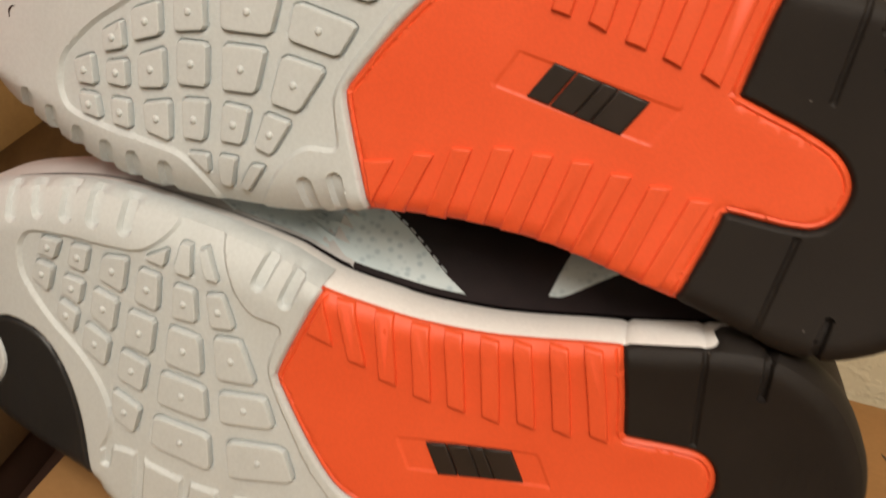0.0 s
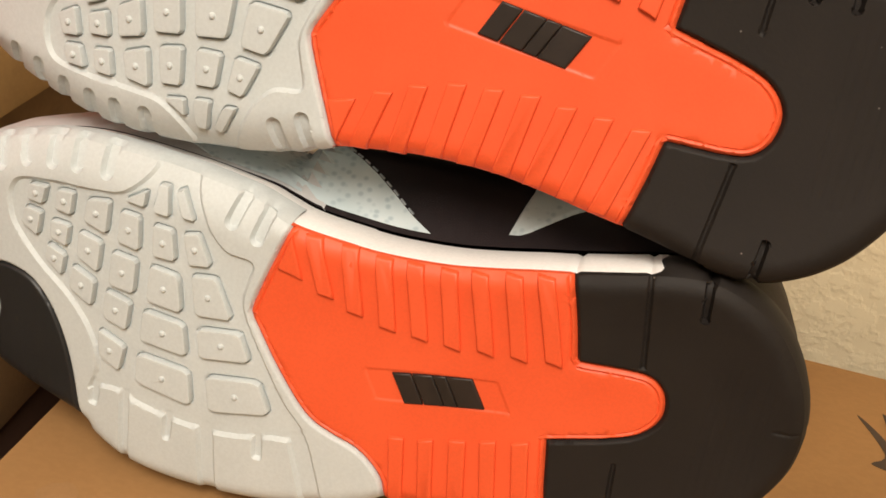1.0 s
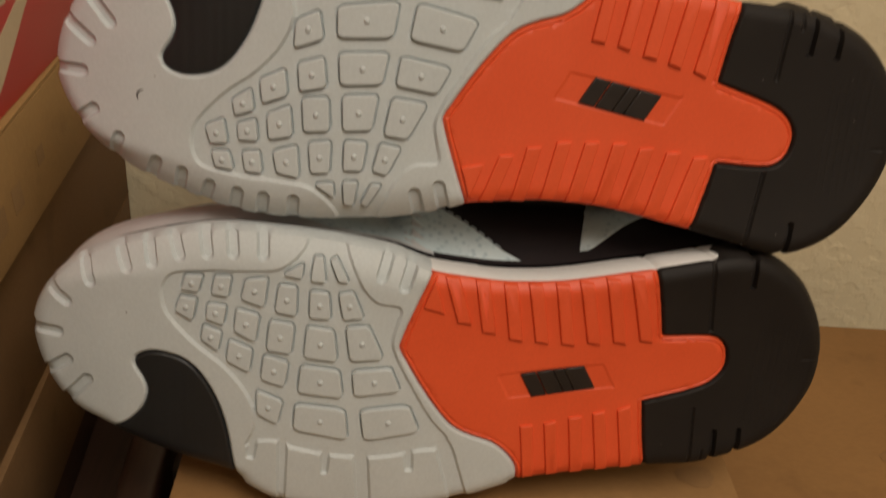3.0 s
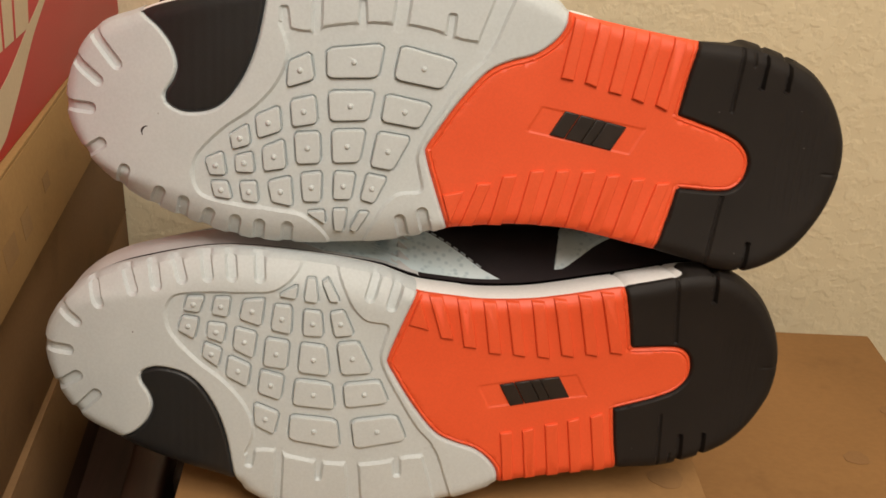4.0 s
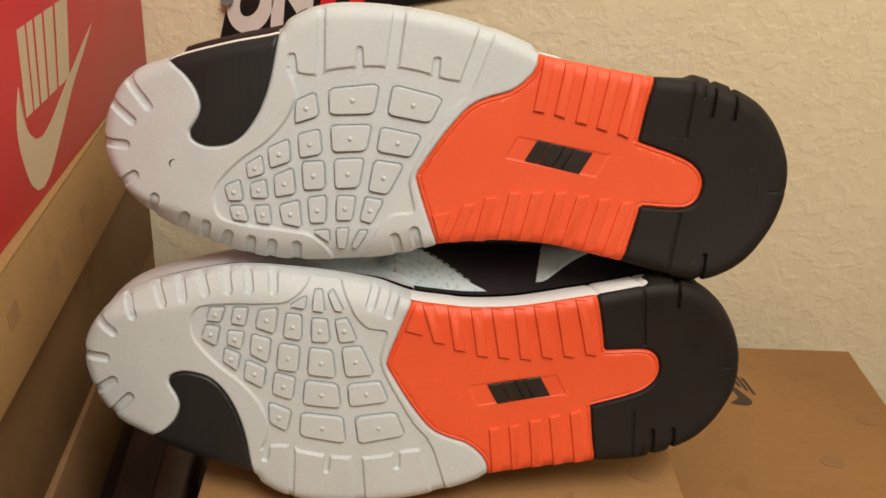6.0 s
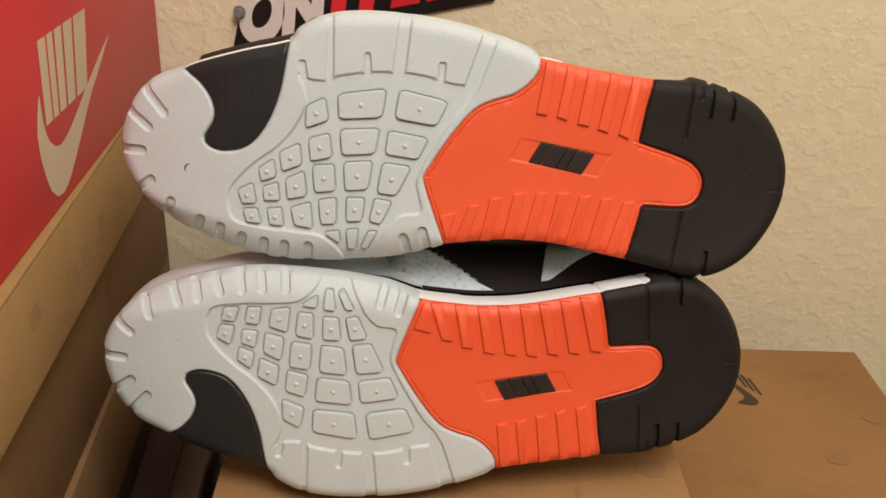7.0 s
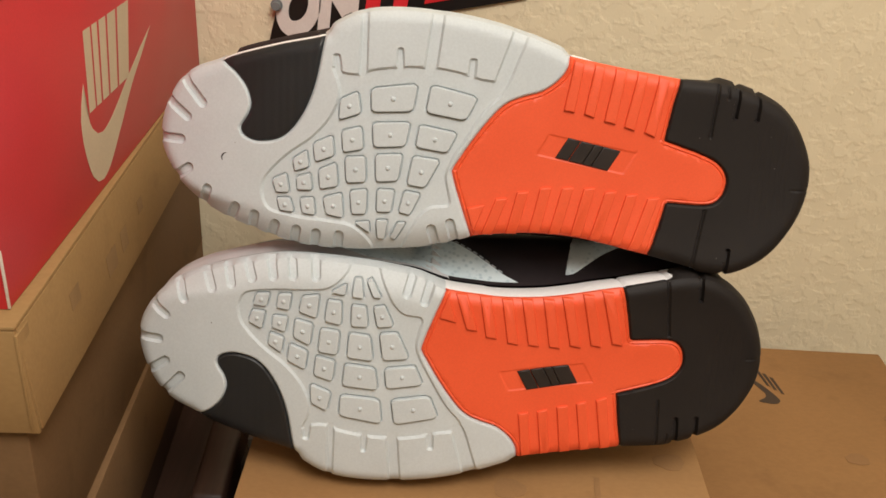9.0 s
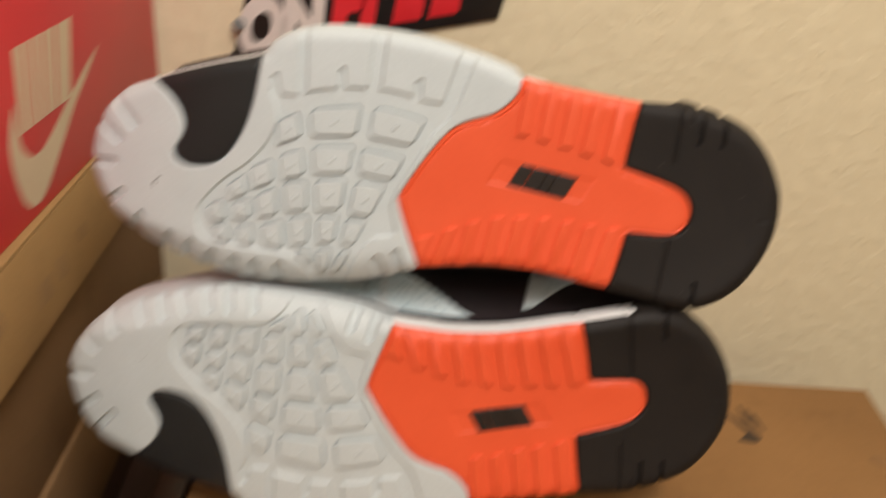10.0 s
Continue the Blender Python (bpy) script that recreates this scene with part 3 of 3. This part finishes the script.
def form(p):
    """How far the whole sole bends back: rounded rim and toe spring."""
    p = np.asarray(p, float)
    d = gap(p, OUTLINE) * np.where(inside(p, OUTLINE), 1, 0)
    side = ease((-14 - p[:, 1]) / 12) * ease((6 - p[:, 0]) / 10)
    reach, drop = 5.0 + 9.0 * side, 2.6 + 3.6 * side
    k = np.clip(1 - d / reach, 0, 1)
    return -drop * k ** 2.2 - 0.0010 * np.clip(-90 - p[:, 0], 0, 80) ** 2


def bend(u, v):
    """How far the shoe bends back along its length and rolls across it, in millimetres."""
    u, v = np.clip(u, -140, 168) / 100, np.clip(v, -45, 72) / 40
    return 1.06 * v * v - 6.02 * u * u + 1.15 * u * v * v - 0.49 * v ** 3 + 2.42 * u ** 3 - 0.63 * u * u * v


def bent(ob, side):
    """Bends a finished part with its shoe."""
    me = ob.data
    co = np.empty(len(me.vertices) * 3)
    me.vertices.foreach_get("co", co)
    co = co.reshape(-1, 3)
    u, v = co[:, 0] * 1000, co[:, 1] * 1000 * side
    co[:, 2] += bend(u, v) / 1000
    if side < 0:
        # the lower shoe's heel is less worn back, and its panel sits a little further out than its twin's
        co[:, 2] += 0.0028 * ease((u - 40) / 80)
        co[:, 1] += side * 0.0017 * np.exp(-((u - 98) / 36) ** 2 - ((v + 1) / 14) ** 2)
    me.vertices.foreach_set("co", co.ravel())
    me.update()


def lay(p, h, side):
    """Points of the drawing with a height, as metres of the shoe; side -1 mirrors them."""
    p = np.asarray(p, float)
    n = np.asarray(h, float) + form(p)
    return np.stack([p[:, 0], side * p[:, 1], n], 1) / 1000


def region(p):
    """0 pale forefoot, 1 orange panel, 2 black heel, 3 black toe insert."""
    r = np.where(p[:, 0] > 88, 2, 0)
    r[inside(p, INSERT)] = 3
    r[inside(p, ORANGE)] = 1
    return r


def tread():
    """The sole's face as triangles, its relief, and the region of each triangle."""
    pts, edges = [], []

    def add(line, closed, keep=True):
        n0 = len(pts)
        pts.extend(map(tuple, line))
        if keep:
            edges.extend((n0 + i, n0 + i + 1) for i in range(len(line) - 1))
            if closed:
                edges.append((n0 + len(line) - 1, n0))

    add(OUTLINE, True)
    for s in SEAMS:
        add(s, False)
    rng = np.random.RandomState(4)
    gx, gy = np.meshgrid(np.arange(-140, 166, 2.0), np.arange(-43, 71, 2.0))
    cloud = [np.stack([gx.ravel(), gy.ravel()], 1) + rng.uniform(-0.5, 0.5, (gx.size, 2))]
    for poly, depth, soft in SUNK:
        nrm = outward(poly)
        cloud += [poly + nrm * k * soft for k in (-2.2, -1, 0, 1, 2.2)]
    for lug in ALL_LUGS:
        q = straight(lug, 1.1)
        cloud += [q + outward(q) * k for k in (-0.3, 0.3, 0.75, 1.5)]
    for s in SEAMS:
        t = np.gradient(s, axis=0)
        t /= np.linalg.norm(t, axis=1)[:, None] + 1e-9
        nrm = np.stack([-t[:, 1], t[:, 0]], 1)
        cloud += [s + nrm * k for k in (-2.3, -1.9, -1.5, -1.2, -0.6, 0.6, 1.2, 1.5, 1.9, 2.3)]
    c = np.vstack(cloud)
    c = c[inside(c, OUTLINE) & (gap(c, OUTLINE) > 0.25)]
    pts.extend(map(tuple, c))
    v, _, f, *_ = delaunay_2d_cdt([Vector(p) for p in pts], edges, [], 0, 1e-4)
    v = np.array([tuple(p) for p in v])
    f = np.array([t for t in f if len(t) == 3])
    mid_ = v[f].mean(1)
    keep = inside(mid_, OUTLINE)
    f, mid_ = f[keep], mid_[keep]
    a, b, d = v[f[:, 0]], v[f[:, 1]], v[f[:, 2]]
    turn = (b[:, 0] - a[:, 0]) * (d[:, 1] - a[:, 1]) - (b[:, 1] - a[:, 1]) * (d[:, 0] - a[:, 0])
    f[turn < 0] = f[turn < 0][:, ::-1]
    return v, relief(v), f, region(mid_)


TREAD_V, TREAD_H, TREAD_F, TREAD_R = tread()
EDGE_H = relief(OUTLINE)
EDGE_N = outward(OUTLINE)
EDGE_R = region((OUTLINE + np.roll(OUTLINE, -1, 0)) / 2 - EDGE_N * 0.8)
# how deep the coloured rubber wraps round the edge, region by region
WRAP = {0: ((0.9, -3.0), (1.6, -8.0), (1.4, -15.0)), 1: ((0.3, -1.6), (0.3, -2.8)), 2: ((1.2, -2.5), (2.2, -7.0), (2.4, -14.0), (1.6, -17.0)), 3: ((0.2, -1.2), (0.2, -2.4))}


def wall_strip(rings, mask, closed=True):
    """Quads between rings of points, only where the mask holds."""
    n = len(rings[0])
    faces = []
    for k in range(len(rings) - 1):
        for i in np.nonzero(mask)[0]:
            j = (i + 1) % n
            faces.append((k * n + i, (k + 1) * n + i, (k + 1) * n + j, k * n + j))
    return np.vstack(rings), faces


def flip(faces, side):
    return faces if side > 0 else [tuple(reversed(f)) for f in faces]


def edge_ring(out, back, side):
    back = np.broadcast_to(back, len(OUTLINE))
    p = OUTLINE + EDGE_N * (out + (np.minimum(EDGE_H, 0) * 0.9 * np.where(OUTLINE[:, 0] < 30, np.clip(1 + back / 9.0, 0, 1), 1))[:, None])
    base = form(OUTLINE) + EDGE_H
    n = np.minimum(base, 0) * np.maximum(0.0, 1 + back / 14.0) + back
    return np.stack([p[:, 0], side * p[:, 1], n], 1) / 1000


def wrap(k):
    """The rubber's edge in rings; that of the heel is thin in front of its first groove and thick behind it."""
    full = ease((OUTLINE[:, 0] - 117) / 3) if k == 2 else np.ones(len(OUTLINE))
    deep = np.clip((OUTLINE[:, 0] - 100) / 19, 0, 1) ** 1.4 if k == 2 else full
    for i, (out, back) in enumerate(WRAP[k]):
        yield (0.3 + (out - 0.3) * full)[:, None], (-1.4 - 0.5 * i) * (1 - deep) + back * deep


def sole_part(k, side):
    use = TREAD_F[TREAD_R == k]
    ids, f = np.unique(use, return_inverse=True)
    f = f.reshape(use.shape)
    v = lay(TREAD_V[ids], TREAD_H[ids], side)
    rings = [np.stack([OUTLINE[:, 0], side * OUTLINE[:, 1], EDGE_H + form(OUTLINE)], 1) / 1000] + [edge_ring(o, b, side) for o, b in wrap(k)]
    w, q = wall_strip(rings, EDGE_R == k)
    return np.vstack([v, w]), flip([tuple(t) for t in f], side) + flip([tuple(i + len(v) for i in t) for t in q], side)


def midsole(side):
    tuck = (2.2 * ease((OUTLINE[:, 0] - 55) / 15) * (OUTLINE[:, 1] > 4))[:, None]
    rings = [edge_ring(o - tuck, b, side) for o, b in ((-1.5, -2.2), (0.3, -2.4), (0.9, -6.0), (0.6, -15.0), (-0.2, -21.0), (-1.4, -25.0), (-5.0, -26.5))]
    return wall_strip(rings, np.ones(len(OUTLINE), bool))


# the upper is one closed form over the midsole: f runs from the midsole (0) to the top (1)
PROFILE = ((0.0, 0.03), (0.1, 0.0), (0.38, 0.0), (0.55, 0.07), (0.75, 0.24), (0.9, 0.50), (1.0, 0.80))


def upper_point(p, f, off=0.0, side=-1):
    """A point of the upper over the outline's point p (mm): the waist fills out and the sides lean in as it rises."""
    u, v = p
    low = v < 4
    k = np.interp(f, [a for a, _ in PROFILE], [b for _, b in PROFILE]) * (1 - 0.7 * ease((4 - v) / 20) * ease((0.9 - f) / 0.3) * ease((u + 20) / 30))
    if low and 2 < u < 122:
        v = v + (min(v, np.interp(u, [2, 122], [-42.0, -43.5] if side < 0 else [-36.5, -41.3])) - v) * ease(f / 0.30)
    p = np.array([u, v])
    height = 42 + 60 * ease((u + 85) / 130)
    cu = np.clip(u, -92, 118)
    c = np.array([cu, np.interp(cu, [-92, -30, 40, 118], [8, 15, 12, 4])])
    d = (p - c) / (np.linalg.norm(p - c) + 1e-6)
    bulge = (2.2 if u > 143 else 3.0 if not low and -108 < u < -50 else 0.8 * (1 - ease((u - 40) / 15)) if not low else 2.4 if 0 < u < 125 else 0.5) * ease(f / 0.14) * (1 - ease((f - 0.35) / 0.4))
    q = p + (c - p) * k + d * (off + bulge)
    n = -24.5 - height * f - off * 0.3
    if not low:
        q[1] = min(q[1], v + 2 + (0.20 * n - 1) * ease((u - 35) / 20) if u > 35 else q[1])
    return np.array([q[0], min(q[1], 75.5 + 0.235 * n), n])


def upper_sheet(i0, i1, f0, f1, lean, off, rows, side):
    """A patch of the upper's surface between two places of the outline; lean shifts it along the outline as it rises."""
    n = len(OUTLINE)
    v, faces = [], []
    cols = np.arange(i0, i1 + 0.01, 1.0)
    for r in range(rows + 1):
        f = f0 + (f1 - f0) * r / rows
        for c in cols:
            x = (c + lean * (f - f0)) % n
            i = int(x)
            p = OUTLINE[i] * (1 - (x - i)) + OUTLINE[(i + 1) % n] * (x - i)
            edge = min(c - i0, i1 - c, 2 * (rows - r))
            q = upper_point(p, f, off if edge > 0.5 else -0.3, side)
            v.append((q[0] / 1000, side * q[1] / 1000, q[2] / 1000))
    m = len(cols)
    for r in range(rows):
        for c in range(m - 1):
            faces.append((r * m + c, (r + 1) * m + c, (r + 1) * m + c + 1, r * m + c + 1))
    return v, flip(faces, side)


def index_at(u, low):
    """The outline's place at u, on its low (v < 0) or high edge."""
    ok = OUTLINE[:, 1] < 4 if low else OUTLINE[:, 1] >= 4
    d = np.where(ok, abs(OUTLINE[:, 0] - u), 1e9)
    return int(np.argmin(d))


def solid(poly, h0, h1, side, round_in=0.45, skirt=0.35, nub=0.0):
    """A raised piece of the tread: skirt, wall, rounded edge and top, with a nub in its middle."""
    n = outward(poly)
    c = poly.mean(0)
    loops = [(poly + n * skirt, h0), (poly + n * 0.05, h0 + (h1 - h0) * 0.7), (poly - n * round_in * 0.4, h1 - 0.08), (poly - n * round_in, h1), (poly - n * round_in * 2.0, h1)]
    v = [lay(q, np.full(len(q), h), side) for q, h in loops]
    m = len(poly)
    faces = []
    ccw = np.sum(poly[:, 0] * np.roll(poly[:, 1], -1) - np.roll(poly[:, 0], -1) * poly[:, 1]) > 0
    for k in range(len(loops) - 1):
        for i in range(m):
            j = (i + 1) % m
            faces.append((k * m + i, k * m + j, (k + 1) * m + j, (k + 1) * m + i))
    top = 4 * m
    if nub:
        t = np.linspace(0, 2 * np.pi, 9)[:-1] * (1 if ccw else -1)
        for r, h in ((1.15, h1), (0.75, h1 + nub * 0.75), (0.3, h1 + nub)):
            v.append(lay(c + r * np.stack([np.cos(t), np.sin(t)], 1), np.full(8, h), side))
        b = 5 * m
        ang = np.arctan2(*(poly - c).T[::-1])
        near = [int(np.argmin(abs(np.angle(np.exp(1j * (ang[i] - t)))))) for i in range(m)]
        for i in range(m):
            j = (i + 1) % m
            a0, a1 = near[i], near[j]
            if a0 == a1:
                faces.append((top + i, top + j, b + a0))
            else:
                faces.append((top + i, top + j, b + a1, b + a0) if (a1 - a0) % 8 == 1 else (top + i, top + j, b + a1))
                x = a0
                while (a1 - a0) % 8 > 1 and x != a1:
                    faces.append((top + i, b + (x + 1) % 8, b + x))
                    x = (x + 1) % 8
        for k in range(2):
            for i in range(8):
                j = (i + 1) % 8
                faces.append((b + k * 8 + i, b + k * 8 + j, b + (k + 1) * 8 + j, b + (k + 1) * 8 + i))
        faces.append(tuple(b + 16 + i for i in range(8)))
    else:
        faces.append(tuple(top + i for i in range(m)))
    if not ccw:
        faces = [tuple(reversed(f)) for f in faces]
    return np.vstack(v), flip(faces, side)


def shoe(at, side, label):
    ob = thing("shoe", at, label, "shoe", "pair of shoes")
    names = ("forefoot_outsole", "midfoot_panel", "heel_pad", "toe_insert")
    mats = (WHITE_RUBBER, ORANGE_RUBBER, BLACK_RUBBER, INSERT_RUBBER)
    labels = ("pale grey rubber forefoot", "bright orange rubber panel", "black rubber heel", "slate-black ribbed insert")
    made = [put(n, mesh(n, *sole_part(k, side), mats[k], 40), ob, labels[k]) for k, n in enumerate(names)]
    v, f = midsole(side)
    put("midsole", mesh("midsole", v, flip(f, side), MIDSOLE, 40), ob, "white foam midsole")
    for i, q in enumerate(ALL_LUGS):
        put("lug", mesh("lug", *solid(q, -2.9, 0.5, side, 0.2 if i >= len(ALL_LUGS) - 3 else 0.45, 0.1, nub=0.0 if i >= len(ALL_LUGS) - 3 else 0.85), WHITE_RUBBER, 28), made[0])
    for q in RIBS_TOP:
        put("rib", mesh("rib", *solid(straight(q, 2), -0.8, 1.05, side, 0.4, 0.25), ORANGE_RUBBER, 50), made[1])
    for a, b in RIBS_LOW:
        a, b = np.array(a), np.array(b)
        w = np.array([5.2, 0.6])
        put("rib", mesh("rib", *solid(straight([a, b, b + w * (1, 0.2), a + w], 2), -0.8, 1.0, side, 0.4, 0.25), ORANGE_RUBBER, 50), made[1])
    put("rib", mesh("rib", *solid(straight([(7.0, -17.0), (10.6, -28.0), (15.0, -15.0)], 3), -0.8, 0.8, side, 0.4, 0.25), ORANGE_RUBBER, 50), made[1])
    # the maker's mark: a slanted row of plain black strokes
    for k, (x, w, y) in enumerate(((0.0, 0.23, 0.2), (0.25, 0.25, 0.0), (0.51, 0.16, 0.0), (0.68, 0.32, 0.0))):
        o, eu, ev = np.array([46.5, 9.0]), np.array([24.5, -5.0]), np.array([5.2, 9.3])
        q = np.array([o + eu * x, o + eu * (x + w), o + eu * (x + w) + ev, o + eu * x + ev])
        put("mark_stroke", mesh("mark_stroke", *solid(straight(q, 3), -0.7, 0.35, side, 0.35, 0.15), LOGO_INK, 50), made[1], "black painted stroke")
    # upper
    n = len(OUTLINE)
    rows = 14
    v, f = [], []
    for r in range(rows + 1):
        for i in range(0, n, 2):
            q = upper_point(OUTLINE[i], r / rows, 0.0, side)
            v.append((q[0] / 1000, side * q[1] / 1000, q[2] / 1000))
    m = len(range(0, n, 2))
    for r in range(rows):
        for i in range(m):
            j = (i + 1) % m
            f.append((r * m + i, (r + 1) * m + i, (r + 1) * m + j, r * m + j))
    f.append(tuple(rows * m + i for i in range(m)))
    put("upper", mesh("upper", v, flip(f, side), BLACK_SUEDE, 40), ob, "black leather upper")
    a, b = index_at(-30, True), index_at(48, True)
    put("side_panel", mesh("side_panel", *upper_sheet(a, b, 0.015, 0.62, -95, 1.0, 12, side), SPECKLED, 40), ob, "pale blue-grey speckled panel")
    put("quarter_panel", mesh("quarter_panel", *wedge_sheet(side), SPECKLED, 40), ob, "pale blue-grey speckled wedge")
    stitches(ob, b, side)
    a, b = index_at(-110, False), index_at(12, True)
    put("toe_cap", mesh("toe_cap", *upper_sheet(a, b, 0.0, 0.8, 0, 0.6, 12, side), PALE_LEATHER, 40), ob, "pale grey leather toe cap")
    for piece in ob.children_recursive:
        bent(piece, side)
    return ob


def stitches(ob, i1, side):
    """A row of short thread stitches along the slanted edge of the side panel."""
    bm = bmesh.new()
    for f in np.arange(0.07, 0.40, 0.021):
        ends = []
        for g in (f, f + 0.013):
            x = i1 - 3.0 - 95 * (g - 0.04)
            i = int(x)
            p = OUTLINE[i] * (1 - (x - i)) + OUTLINE[i + 1] * (x - i)
            ends.append(Vector(upper_point(p, g, 1.25, side)))
        a, b = (Vector((q.x, side * q.y, q.z)) / 1000 for q in ends)
        along = b - a
        m = Matrix.Translation((a + b) / 2) @ along.to_track_quat("X", "Z").to_matrix().to_4x4() @ Matrix.Diagonal((along.length, 0.0006, 0.0005, 1))
        bmesh.ops.create_cube(bm, size=1, matrix=m)
    part("stitching", bm, THREAD, ob, "grey thread stitching", 30)


def wedge_sheet(side):
    """The speckled wedge behind the black strap: a point at the midsole, widening as it rises."""
    v, faces = [], []
    i0 = index_at(70, True)
    rows, cols = 10, 14
    for r in range(rows + 1):
        f = 0.035 + 0.34 * r / rows
        for c in range(cols + 1):
            x = i0 + 5.0 * r / rows + (1.0 + 29 * r / rows) * c / cols
            i = int(x)
            p = OUTLINE[i] * (1 - (x - i)) + OUTLINE[i + 1] * (x - i)
            rim = c in (0, cols) or r in (0, rows)
            q = upper_point(p, f, -0.3 if rim else 1.0, side)
            v.append((q[0] / 1000, side * q[1] / 1000, q[2] / 1000))
    m = cols + 1
    for r in range(rows):
        for c in range(cols):
            faces.append((r * m + c, (r + 1) * m + c, (r + 1) * m + c + 1, r * m + c + 1))
    return v, flip(faces, side)


def sole_pose(at, along, out):
    """The pose of a sole at a place, from its direction along the foot and the one out of its face."""
    n = Vector(out).normalized()
    u = (Vector(along) - n * n.dot(Vector(along))).normalized()
    m = Matrix((u, n.cross(u), n)).transposed().to_4x4()
    m.translation = at
    return m


shoe(sole_pose((-0.0004, -0.0008, 0.0012), (0.99851, 0.05144, -0.01808), (0.05417, -0.97351, 0.22212)), -1, "shoe lying on the box, orange, black and pale grey sole")
top_shoe = shoe(sole_pose((0.0096, 0.0206, 0.0861), (0.99985, 0.01560, -0.00810), (0.01698, -0.97629, 0.21579)), 1, "shoe resting on the other one, orange, black and pale grey sole")

# a small ink mark on the toe of the upper one
line = smooth_curve([(-109.0, -2.4), (-109.3, -0.6), (-108.2, 0.9), (-106.9, 1.3)], 0.5, False)
wide = np.interp(np.linspace(0, 1, len(line)), [0, 0.5, 1], [0.15, 0.42, 0.12])
t_ = np.gradient(line, axis=0)
t_ /= np.linalg.norm(t_, axis=1)[:, None]
side_ = np.stack([-t_[:, 1], t_[:, 0]], 1) * wide[:, None]
ink = np.vstack([lay(line + side_, np.full(len(line), 0.06), 1), lay(line - side_, np.full(len(line), 0.06), 1)])
n_ = len(line)
bent(put("ink_mark", mesh("ink_mark", ink, [(i, n_ + i, n_ + i + 1, i + 1) for i in range(n_ - 1)], LOGO_INK), top_shoe, "tiny black ink mark"), 1)
